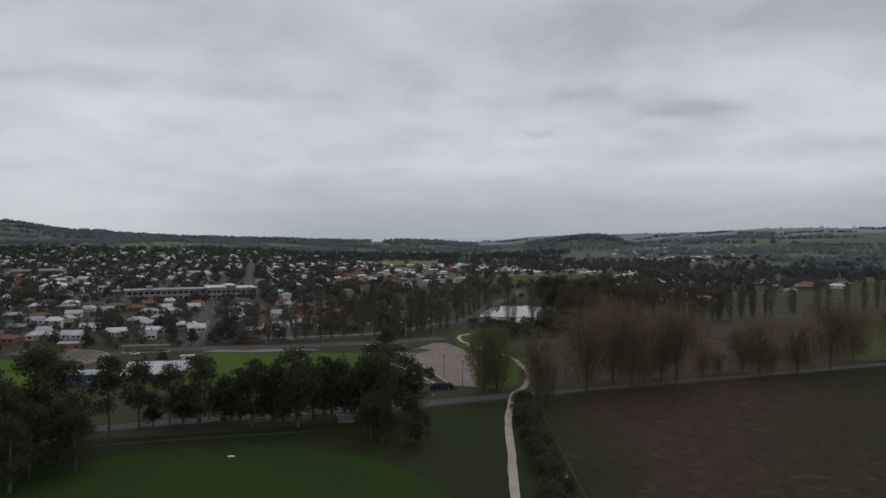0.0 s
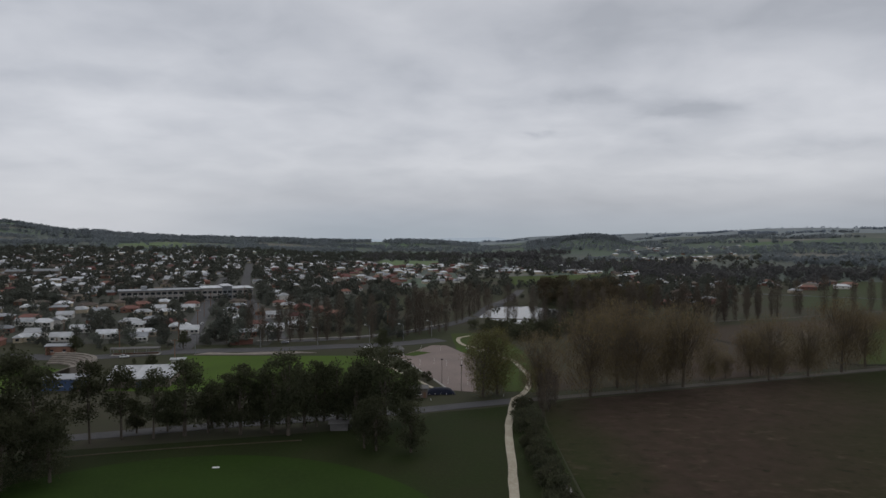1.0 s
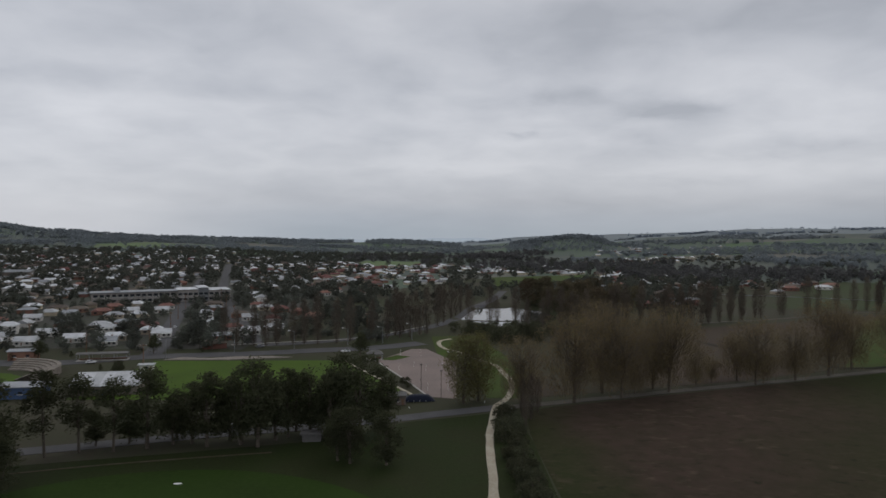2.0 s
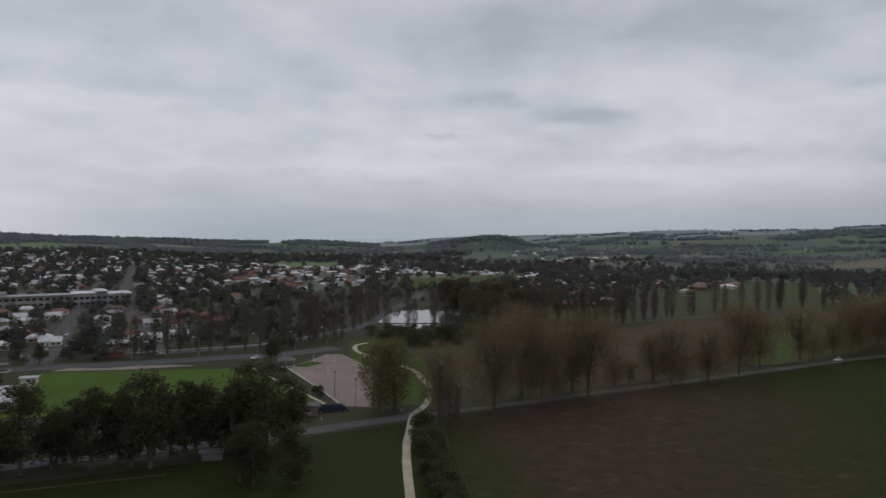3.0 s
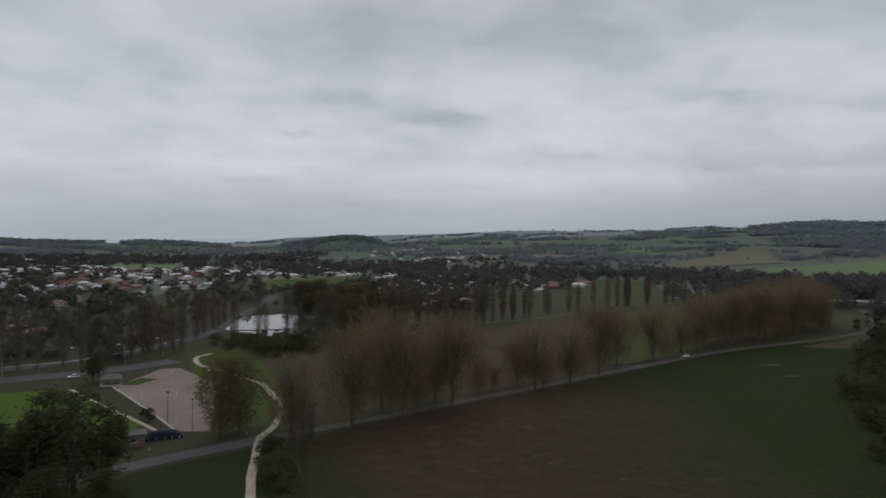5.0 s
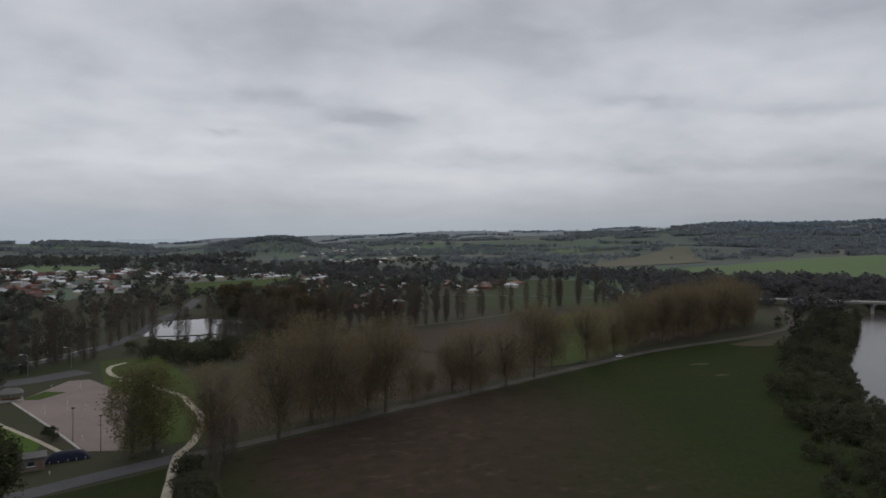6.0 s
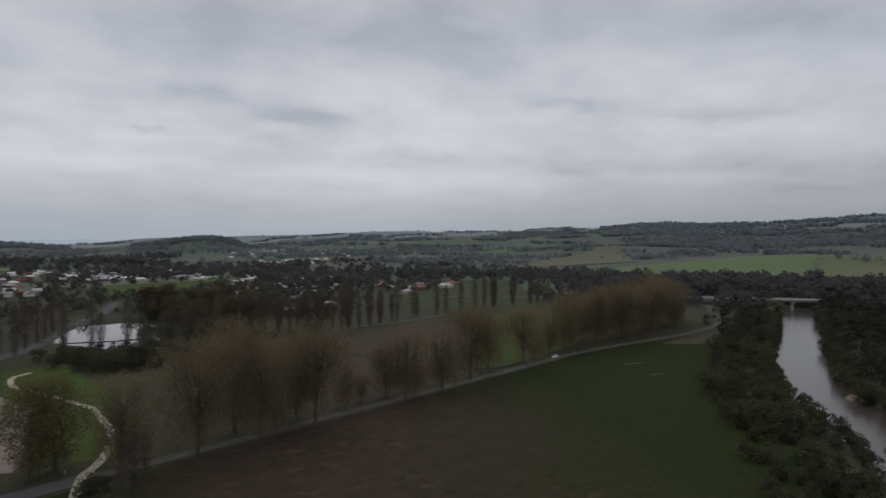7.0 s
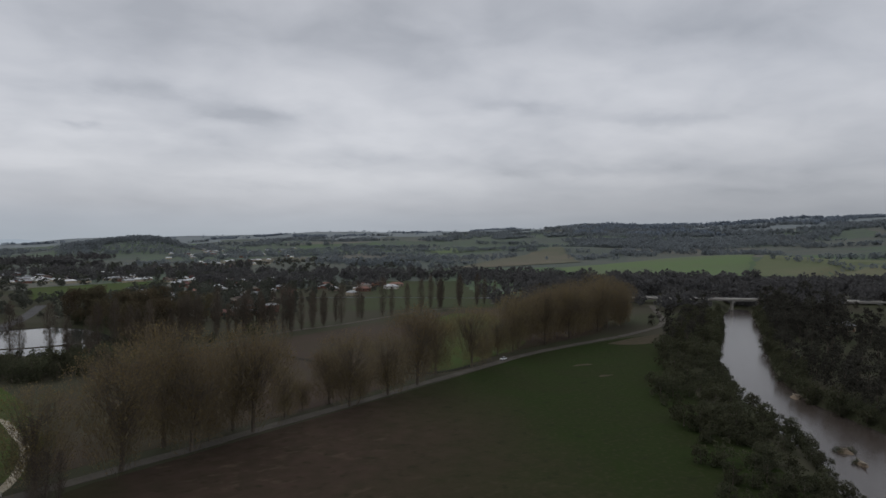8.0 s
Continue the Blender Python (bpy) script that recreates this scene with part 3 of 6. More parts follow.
# ---- trees ----
def empty(name, label, category, group="", kind=""):
    return tagged(new(name), label, category, group, kind)


def part(name, me, parent, label=""):
    ob = new(name, me)
    ob.parent = parent
    if label:
        ob["label"] = label
    return ob


def limb(verts, faces, a, b, ra, rb, sides=5, join=None):
    """A tapered stick from a to b."""
    a, b = np.array(a, float), np.array(b, float)
    d = (b - a) / (np.linalg.norm(b - a) + 1e-9)
    u = np.cross(d, (0.3, 0.9, 0.1))
    u /= np.linalg.norm(u)
    v = np.cross(d, u)
    k = len(verts)
    for p, r in ((a, ra), (b, rb)):
        for i in range(sides):
            w = i * math.tau / sides
            verts.append(tuple(p + r * (math.cos(w) * u + math.sin(w) * v)))
    for i in range(sides):
        j = (i + 1) % sides
        faces.append((k + i, k + j, k + sides + j, k + sides + i))
    if join is not None:
        faces.append((k, k + 1, join))
    return k + sides


def leaves(rng, centres, size):
    """Small leaf sprays, bent quads with random turns, at the given centres."""
    n = len(centres)
    a = rng.normal(size=(n, 3))
    a /= np.linalg.norm(a, axis=1, keepdims=True)
    b = np.cross(a, rng.normal(size=(n, 3)))
    b /= np.linalg.norm(b, axis=1, keepdims=True)
    s = size * rng.uniform(0.6, 1.4, (n, 1))
    c = np.cross(a, b) * s * 0.25
    v = np.stack([centres - a * s, centres + b * s * 0.6 + c, centres + a * s, centres - b * s * 0.6 + c], 1).reshape(-1, 3)
    f = np.arange(4 * n).reshape(-1, 4)
    return v.tolist(), f.tolist()


def clumped(rng, shape, clumps, per, spread):
    """Leaf places gathered in clumps; shape(u) turns random numbers into clump centres."""
    mid = np.array([shape(rng.random(4)) for _ in range(clumps)])
    pts = np.repeat(mid, per, 0) + rng.normal(size=(clumps * per, 3)) * np.array(spread)
    return pts


def twigs(rng, centres, length, width, out):
    """Fine upswept twigs: long slivers that lean outwards from the trunk."""
    n = len(centres)
    d = np.stack([centres[:, 0], centres[:, 1], np.zeros(n)], 1)
    d = d / (np.linalg.norm(d, axis=1, keepdims=True) + 0.5) * out + (0, 0, 1) + rng.normal(size=(n, 3)) * 0.16
    d /= np.linalg.norm(d, axis=1, keepdims=True)
    s = np.cross(d, rng.normal(size=(n, 3)))
    s *= width / np.linalg.norm(s, axis=1, keepdims=True)
    k = length * rng.uniform(0.6, 1.3, (n, 1)) / 2
    v = np.stack([centres - d * k - s, centres - d * k + s, centres + d * k], 1).reshape(-1, 3)
    return v.tolist(), np.arange(3 * n).reshape(-1, 3).tolist()


def tree(name, seed, tall, crown_low, wide, limbs, clumps, per, spread, leaf, size, label, category, trunk=0.3, vase=0.0, taper=0.5, bare=0.0, group="", lobes=0, fuzz=0, fuzz_len=1.6, fuzz_mat=None):
    """A trunk with limbs and a crown of leaf sprays. vase: crown widest high up; taper: how pointed its top is."""
    rng = np.random.default_rng(seed)
    ob = empty(name, label, category, group)
    v, f = [], []
    lean = rng.uniform(-0.3, 0.3, 2)
    fork = limb(v, f, (0, 0, -0.6), (lean[0], lean[1], tall * 0.45), trunk, trunk * 0.62, 7)
    limb(v, f, (lean[0], lean[1], tall * 0.45), (lean[0] * 2, lean[1] * 2, tall * 0.86), trunk * 0.62, trunk * 0.12, 6, fork)

    def radius(h):
        """Crown half-width at the share h of the crown's height."""
        if vase:
            return wide * (0.35 + 0.65 * min(1, h / vase)) * (1 if h < vase else max(0.05, 1 - ((h - vase) / (1 - vase)) ** 2) ** 0.5)
        return wide * max(0.06, (1 - abs(2 * h - 0.75) ** 2.2 * 0.75 if h < 0.375 + 0.2 else (1 - h) ** taper * (1 / 0.425 ** taper) * 0.93))

    for _ in range(limbs):
        z0 = rng.uniform(0.18 if vase else crown_low / tall, 0.7) * tall
        h = rng.uniform(0.25, 0.97)
        w = rng.uniform(0, math.tau)
        top = crown_low + h * (tall - crown_low)
        top = max(top, z0 + 0.12 * tall)
        hh = min(0.98, (top - crown_low) / (tall - crown_low))
        r = radius(hh) * rng.uniform(0.45, 0.98)
        knee = limb(v, f, (lean[0], lean[1], z0), (r * math.cos(w) * 0.55, r * math.sin(w) * 0.55, z0 + (top - z0) * 0.55), trunk * 0.28, trunk * 0.16, 4, fork)
        limb(v, f, (r * math.cos(w) * 0.55, r * math.sin(w) * 0.55, z0 + (top - z0) * 0.55), (r * math.cos(w), r * math.sin(w), top), trunk * 0.16, 0.02, 3, knee)
        if bare:
            for _ in range(int(bare)):
                w2, k = w + rng.uniform(-0.7, 0.7), rng.uniform(0.3, 0.7)
                p = (r * math.cos(w) * k, r * math.sin(w) * k, z0 + (top - z0) * k)
                rise = rng.uniform(0.12, 0.25) * tall
                limb(v, f, p, (p[0] + 0.16 * rise * math.cos(w2), p[1] + 0.16 * rise * math.sin(w2), p[2] + rise), 0.05, 0.015, 3, knee)
    part("trunk", mesh_from("trunk", v, f, M_BARK), ob)
    lumps = rng.uniform(0.72, 1.12, 9)

    knobs = []
    for _ in range(lobes):
        h, w = rng.uniform(0.08, 0.9), rng.uniform(0, math.tau)
        r = radius(h) * rng.uniform(0.45, 0.72)
        knobs.append((r * math.cos(w), r * math.sin(w), crown_low + h * (tall - crown_low), wide * rng.uniform(0.34, 0.52)))

    def centre(u):
        if lobes and u[3] < 0.85:
            x, y, z, q = knobs[int(u[0] * lobes * 0.9999)]
            w, up_ = u[1] * math.tau, u[2] * 1.7 - 0.7
            flat = math.sqrt(max(0.0, 1 - up_ * up_))
            return (x + q * flat * math.cos(w), y + q * flat * math.sin(w), max(0.3, z + 0.8 * q * up_))
        h = u[0] ** 0.8
        w = u[1] * math.tau
        r = radius(h) * (0.35 + 0.65 * u[2] ** 0.5) * lumps[int(u[1] * 8.99)]
        return (r * math.cos(w), r * math.sin(w), crown_low + h * (tall - crown_low))

    lv, lf = leaves(rng, clumped(rng, centre, clumps, per, spread), size)
    part("crown", mesh_from("crown", lv, lf, leaf), ob)
    if fuzz:
        spots_ = np.array([centre(rng.random(4)) for _ in range(fuzz)])
        tv, tf = twigs(rng, spots_ + rng.normal(size=spots_.shape) * (0.5, 0.5, 0.9), fuzz_len, 0.035, 0.5)
        part("twig_spray", mesh_from("twig_spray", tv, tf, fuzz_mat or M_TWIG), ob)
    return ob


def place(x, y, turn=0.0, scale=1.0, up=1.0, dz=0.0):
    return pose(x, y, z_at(x, y) - 0.05 + dz, 0, 0, turn) @ Matrix.Diagonal((scale, scale, scale * up, 1))


def plant(kinds, spots, seed, low=0.85, high=1.15):
    """Copies of the given trees at spots (x, y[, scale]); the first uses of each kind are the originals."""
    rng = random.Random(seed)
    for i, s in enumerate(spots):
        k = rng.randrange(len(kinds))
        size = s[2] if len(s) > 2 else rng.uniform(low, high)
        m = place(s[0], s[1], rng.uniform(0, 360), size, rng.uniform(0.93, 1.08))
        if kinds[k].get("used"):
            copy_thing(kinds[k], m)
        else:
            kinds[k]["used"] = 1
            kinds[k].matrix_basis = m


POPLAR_LABEL = "tall upswept poplar with thin brown autumn leaves"
poplars = [tree("poplar_tree", 10 + i, 19.8, 2.0, 7.6, 44, 760, 7, (0.5, 0.5, 0.8), M_LEAF_POPLAR, 0.16, POPLAR_LABEL, "tree", 0.42, vase=0.66, bare=2, fuzz=4400, fuzz_len=1.8, lobes=24, group="poplars along the gravel road") for i in range(3)]
roadside = [(28.4, 171.5, 0.9), (42, 173.2, 1.1), (51.8, 184, 1.05), (55.6, 178.3, 1.1), (67.3, 189, 0.78), (70.5, 185, 1.06), (81, 192.8, 0.66), (95.9, 200, 0.66), (98.9, 194.4, 1.04), (113.7, 200.5, 1.06), (127.6, 207.2, 1.05), (140.8, 217, 0.8), (158.5, 221.5, 0.95), (168.5, 228.5, 0.7), (181, 235, 0.95), (190, 237, 0.85)]
grove = [(198, 243, 1.0), (214, 245), (224, 252, 1.05), (234, 251), (244, 258, 1.1), (252, 260), (264, 262, 1.05), (276, 267, 1.1), (287, 268), (236, 262, 1.0), (256, 272, 1.0), (270, 276, 1.05), (284, 280, 1.05), (298, 278, 1.0), (308, 286, 0.9), (220, 260, 0.9), (206, 251, 0.85), (292, 290, 1.0), (60.5, 183, 0.45), (104.5, 199, 0.4), (87, 196.5, 0.35)]
plant(poplars, roadside + grove, 3)

eucs = [tree("evergreen_tree", 30 + i, 11.6, 1.3, 4.5, 12, 330, 13, (0.42, 0.42, 0.32), M_LEAF_DARK, 0.23, "dark evergreen tree with a dense clumpy crown", "tree", 0.4, taper=0.55, lobes=13, group="evergreens behind the oval") for i in range(3)]
gums = [tree("pine_tree", 34 + i, 16.0, 4.6, 3.5, 16, 300, 12, (0.42, 0.42, 0.32), M_LEAF_DARK, 0.22, "dark pine tree with a bare trunk and clumpy crown", "tree", 0.28, taper=0.5, lobes=11, group="pines behind the oval") for i in range(2)]
plant(gums, [(-68.4, 130, 1.0), (-63.4, 133, 1.03), (-56.9, 133.4, 0.96), (-24.8, 143.2, 0.86)], 4)
row_trees = [tree("evergreen_tree", 36 + i, 15.0, 1.8, 4.3, 14, 380, 13, (0.46, 0.46, 0.36), M_LEAF_DARK, 0.24, "dark evergreen tree with a dense clumpy crown", "tree", 0.42, taper=0.5, lobes=14, group="evergreens behind the oval") for i in range(3)]
plant(row_trees, [(-51.3, 135.7, 1.08), (-39.8, 136.8, 0.9), (-43.5, 139, 0.78), (-33.5, 138.3, 1.0), (-29.6, 136.5, 1.06), (-20.4, 144.3, 0.95), (-9.6, 142, 1.15), (-14.2, 146, 1.05), (-10, 126.5, 0.72), (-3.1, 125.6, 0.66), (-47, 138, 0.7), (-27, 141, 0.82), (-5.5, 146, 0.86), (-16, 142, 0.85), (-12.5, 128, 0.6), (-47.5, 141.5, 0.75), (-36.5, 141.5, 0.8), (-56, 138.5, 0.62), (-24, 147.5, 0.75), (-31, 142, 0.72), (-62, 137, 0.55), (-18.5, 148.5, 0.7)], 5)
cyps = [tree("conifer_tree", 40 + i, 19, 1.0, 5.4, 10, 420, 16, (0.6, 0.6, 0.5), M_LEAF_DARK, 0.25, "tall dark conifer with a broad pointed crown", "tree", 0.5, taper=0.75, lobes=16, group="conifers beside the oval") for i in range(2)]
plant(cyps, [(-70, 114, 1.0), (-77, 118, 1.1), (-76, 105, 1.0), (-83, 110, 1.1), (-70, 104, 0.75), (-90, 118, 1.1), (-64, 108, 0.62), (-69, 97, 0.7)], 6)

junction_trees = [tree("willow_tree", 50 + i, 15.5, 1.4, 5.4, 30, 800, 9, (0.6, 0.6, 0.9), M_LEAF_WEEP, 0.16, "yellow-green tree beside the footpath crossing", "tree", 0.35, vase=0.5, bare=1, fuzz=900, fuzz_len=1.2) for i in range(1)]
plant(junction_trees, [(13.5, 172, 1.08), (17.5, 175, 1.0)], 7)

lombs = [tree("lombardy_poplar", 60 + i, 17.5, 0.8, 2.4, 10, 120, 8, (0.36, 0.36, 0.8), M_LEAF_LOMB, 0.19, "slender columnar poplar nearly bare of leaves", "tree", 0.25, vase=0.5, bare=1, fuzz=650, fuzz_len=2.2, fuzz_mat=M_LEAF_LOMB, group="slender poplars") for i in range(3)]
spots = [(-71, 256), (-67, 257.5), (-61, 259.5), (-57, 261), (-53, 262), (-47, 263.5), (-43, 264.5), (-38, 265), (-31, 267.5), (-26, 270), (-12, 279), (-7, 282), (-3, 284), (1, 289), (4, 293), (24, 318), (33, 316), (45, 317), (57, 314), (60, 316), (78, 318), (88, 326), (100, 331), (108, 333), (122, 338), (132, 342), (-1, 302), (-6, 296), (12, 330), (16, 345), (22, 372), (27, 398), (36, 316), (50, 313), (66, 317), (72, 321), (83, 329), (94, 334), (104, 340), (112, 344), (118, 336), (127, 347), (9, 318), (19, 360), (-9, 288), (-18, 277)]
spots += [(132, 330), (137, 331), (140.5, 330), (148, 336), (155, 339), (163, 344), (176, 351), (193, 361), (209, 367), (216, 369), (228, 372), (240, 376), (259, 385), (262, 387), (277, 388), (289, 386), (300, 392), (312, 396)]
row = random.Random(31)
spots += [(x + row.uniform(-4, 4), y + row.uniform(2, 7)) for x, y in spots if x > 76 and row.random() < 0.6]
plant(lombs, spots, 8, 0.8, 1.15)

# ---- woods on the hills: past counting ----
def belt(rng, bearings, radii, count, cluster=0.0):
    """Tree places in a sector: an even wood, or (cluster) long belts across the slope with a few single trees between."""
    def anywhere():
        b = math.radians(rng.uniform(*bearings))
        r = math.sqrt(rng.uniform(radii[0] ** 2, radii[1] ** 2))
        return r * math.sin(b), r * math.cos(b), b
    out = []
    while len(out) < count:
        x, y, b = anywhere()
        if not cluster or rng.random() < 0.06 + 0.2 * (1 - cluster):
            out.append((x, y))
            continue
        turn = -b + rng.gauss(0, 0.35)
        long, deep = rng.uniform(40, 190), rng.choice((4, 6, 10, 26, 45))
        n = int(min(90, long * (2.0 + deep * 0.16) / 9))
        for _ in range(n):
            u, v = rng.uniform(-long / 2, long / 2), rng.gauss(0, deep / 2)
            out.append((x + u * math.cos(turn) - v * math.sin(turn), y + u * math.sin(turn) + v * math.cos(turn)))
    return out[:count]


FIELDS = [[(545, 552), (612, 640), (985, 600), (668, 436)], [(490, 700), (640, 800), (900, 930), (700, 690)], [(205, 398), (345, 592), (402, 556), (296, 374)], [(58, 545), (64, 660), (180, 715), (150, 620)],
          [(-530, 1090), (-590, 1260), (-600, 1560), (-440, 1280)], [(-85, 850), (-86, 980), (0, 990), (-10, 865)], [(300, 985), (310, 1060), (470, 1010), (450, 930)]]


def woods(name, label, seed, belts, mat, keep=0.03):
    rng = random.Random(seed)
    nrng = np.random.default_rng(seed)
    V, F, base = [], [], 0
    for bearings, radii, count, tall, cluster in belts:
        spots = belt(rng, bearings, radii, count, cluster)
        xs, ys = np.array(spots).T
        zs = height(xs, ys)
        bad = np.zeros(len(xs), bool)
        for fld in FIELDS:
            bad |= inside(xs, ys, fld)
        wet = (to_line(xs, ys, RIVER) < 15) & (xs < 452)
        for x, y, z, no, in_water in zip(xs, ys, zs, bad, wet):
            if in_water or no and rng.random() > keep:
                continue
            far = math.hypot(x, y)
            n = 60 if far < 900 else 26 if far < 1600 else 12
            h = tall * rng.uniform(0.6, 1.25)
            w = h * rng.uniform(0.32, 0.55)
            u = nrng.normal(size=(n, 3))
            u /= np.linalg.norm(u, axis=1, keepdims=True)
            u *= nrng.uniform(0.45, 1.0, (n, 1)) ** 0.5
            c = u * (w, w, h * 0.44) + (x, y, z + h * 0.5)
            v, f = leaves(nrng, c, h * (0.12 if n > 40 else 0.17 if n > 12 else 0.26))
            V += v
            F += [(a + base, b + base, e + base, d + base) for a, b, e, d in f]
            base += len(v)
    return tagged(new(name, mesh_from(name, V, F, mat)), label, "woods", kind="stuff")


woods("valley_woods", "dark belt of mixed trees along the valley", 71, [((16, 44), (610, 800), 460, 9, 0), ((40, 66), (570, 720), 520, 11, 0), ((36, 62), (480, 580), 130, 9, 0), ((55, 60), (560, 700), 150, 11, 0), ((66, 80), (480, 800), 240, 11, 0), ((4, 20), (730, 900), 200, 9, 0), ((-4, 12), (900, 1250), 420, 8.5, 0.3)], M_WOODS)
# the hill, ridge and western woods carry haze in their leaf colour
woods("hill_woods", "scattered haze-greyed woods over the eastern hills", 72, [((6.9, 14.7), (1395, 1500), 620, 9, 0), ((14, 45), (830, 1500), 2100, 6.5, 0.3), ((14, 45), (1500, 2400), 2300, 8, 0.3), ((6.5, 15.5), (1270, 1400), 230, 7, 0), ((46, 78), (1120, 2000), 2700, 9, 0.35), ((44, 60), (1350, 1900), 1300, 9, 0.2), ((56, 80), (800, 1250), 60, 7.5, 0.9), ((44, 80), (1900, 2500), 2900, 11, 0.25), ((-4.5, 2.8), (1980, 2170), 520, 9, 0), ((-13.8, -6), (2050, 2250), 560, 9, 0), ((-12, 8), (1250, 2000), 1000, 7.5, 0.3)], M_WOODS_FAR)
woods("ridge_woods", "haze-blued woods along the far ridges", 74, [((14, 45), (2400, 3200), 700, 9, 0.3), ((44, 80), (2500, 3300), 2700, 11, 0.2), ((-14, 14), (2300, 3300), 500, 9, 0.5), ((16, 80), (3000, 3400), 160, 9, 0), ((45, 66), (1900, 2900), 1100, 12, 0.2)], M_WOODS_RIDGE)
woods("western_woods", "haze-greyed woods on the hills above the town", 73, [((-42, -8), (1150, 1900), 2700, 7, 0.3), ((-44, -24), (1700, 2300), 2600, 8, 0.1), ((-28, -15), (1700, 2100), 900, 8, 0.1), ((-24, -4), (1700, 2400), 900, 9, 0.5)], M_WOODS_FAR)

# ---- river banks ----
RIVER_LABEL = "dense round-crowned tree on the river bank"
river_trees = [tree("riverbank_tree", 80 + i, 8.2, 0.4, 4.2, 4, 96, 8, (0.45, 0.45, 0.32), M_LEAF_RIVER, 0.38, RIVER_LABEL, "tree", 0.25, taper=0.5, lobes=9, group="trees along the river") for i in range(3)]
shrubs = [tree("shrub", 86 + i, 7.4, 0.2, 4.0, 5, 90, 9, (0.45, 0.45, 0.4), M_LEAF_RIVER, 0.33, "low dense grey-green shrub beside the water", "shrub", 0.16, taper=0.5, lobes=8, group="shrubs by the water") for i in range(2)]
tall_river = [tree("river_oak", 90 + i, 14, 0.8, 5.2, 4, 90, 7, (0.6, 0.6, 0.5), M_LEAF_OAK, 0.54, "tall dark tree crowding the river bank", "tree", 0.4, taper=0.5, lobes=10, group="trees along the river") for i in range(3)]


def bank(side_lo, side_hi, start, stop, gap, seed):
    """Spots along the river's line; positive sides lie on its right, looking downstream to the bridge."""
    rng = random.Random(seed)
    line = glide(RIVER, 4.0)
    out, run = [], 0.0
    for a, b in zip(line, line[1:]):
        run += float(np.linalg.norm(b - a))
        if b[1] < start or b[1] > stop or run < gap:
            continue
        run = 0.0
        d = (b - a) / np.linalg.norm(b - a)
        s = np.array([d[1], -d[0]])
        w = rng.uniform(side_lo, side_hi)
        w += math.copysign(4.0, w) * (1 - float(smooth(112, 150, b[1])))
        q = b + s * w + d * rng.uniform(-2, 2)
        if float(to_line(q[0], q[1], RIVER)) > min(abs(side_lo), abs(side_hi)) * 0.85:
            out.append((float(q[0]), float(q[1])))
    return out


left_bank = [p for k in range(5) for p in bank(-30 + 4 * k, -26 + 3.6 * k, 150, 275, 6.0, 20 + k) + bank(-34 + 4 * k, -30 + 3.6 * k, 40, 150, 6.0, 20 + k)]
plant(river_trees, [p for p in left_bank if p[1] > 118], 11, 0.5, 0.92)
plant(river_trees, [p for p in left_bank if p[1] <= 118] + bank(-27, -17, 60, 118, 5, 65), 10, 0.42, 0.7)
plant(tall_river, bank(-44, -18, 215, 330, 7, 27) + bank(-30, -18, 190, 260, 8, 26), 12, 0.5, 0.85)
right = [p for k in range(5) for p in bank(12.5 + 9 * k, 19 + 9 * k, 80, 300, 6 if k < 2 else 9, 30 + k)]
plant(tall_river, [p for p in right if math.hypot(p[0] - 224, p[1] - 144) > 7], 13, 0.55, 1.0)
plant(shrubs, [(36, 270, 1.0), (31, 276, 1.0), (46, 281, 1.0), (58, 290, 1.0), (40, 283, 1.0)], 1)
plant(shrubs, bank(-12, -9.2, 140, 290, 3.0, 66), 67, 0.3, 0.5)
plant(shrubs, bank(-11.5, -9, 84, 146, 2.6, 73), 74, 0.35, 0.6)
plant(river_trees, bank(11, 14.5, 70, 290, 4.5, 60), 61, 0.5, 0.8)
plant(tall_river, bank(13, 26, 215, 320, 5, 68) + bank(26, 60, 215, 330, 6, 69), 70, 0.9, 1.25)
plant(shrubs, bank(9.0, 12.5, 105, 290, 4.5, 62), 63, 0.55, 0.85)
plant(tall_river, [p for k in range(3) for p in bank(62 + 22 * k, 95 + 22 * k, 110, 330, 16, 40 + k)], 14, 0.55, 0.95)
plant(tall_river, [(470 + 9 * i, 350 + 4 * i) for i in range(10)] + [(400 + 8 * i, 362 + 6 * i) for i in range(9)] + [(340 + 9 * i, 402 + 3 * i) for i in range(8)], 15, 0.6, 0.95)

# ---- round the pond and the paths ----
autumn_trees = [tree("autumn_tree", 100 + i, 17, 1.0, 6.5, 8, 200, 9, (0.9, 0.9, 0.8), M_LEAF_RUST, 0.42, "broad autumn tree with rusty brown leaves", "tree", 0.4, taper=0.5, lobes=11, group="trees round the pond") for i in range(2)]
plant(autumn_trees, [(66, 411), (74, 402), (80, 390), (83, 376), (84, 362), (66, 424), (76, 428), (88, 422), (100, 412), (112, 400), (120, 386), (84, 348), (80, 336), (92, 356), (96, 372), (92, 388), (69, 407), (73, 394), (77, 384), (78, 371), (78, 358), (77, 346), (74, 335), (88, 344), (100, 360), (84, 330)], 16, 0.8, 1.15)
plant(shrubs, [(65, 407), (69, 402), (72, 397), (75, 390), (76, 383), (77, 377), (77, 370), (77, 363), (76, 356), (75, 350), (73, 343), (71, 337)], 72, 0.55, 0.85)
plant(tall_river, [(14, 415), (12, 392), (8, 372), (2, 350), (128, 368), (138, 388), (142, 360), (150, 376), (-4, 332), (132, 350), (12, 440), (22, 450)], 17, 0.7, 1.05)
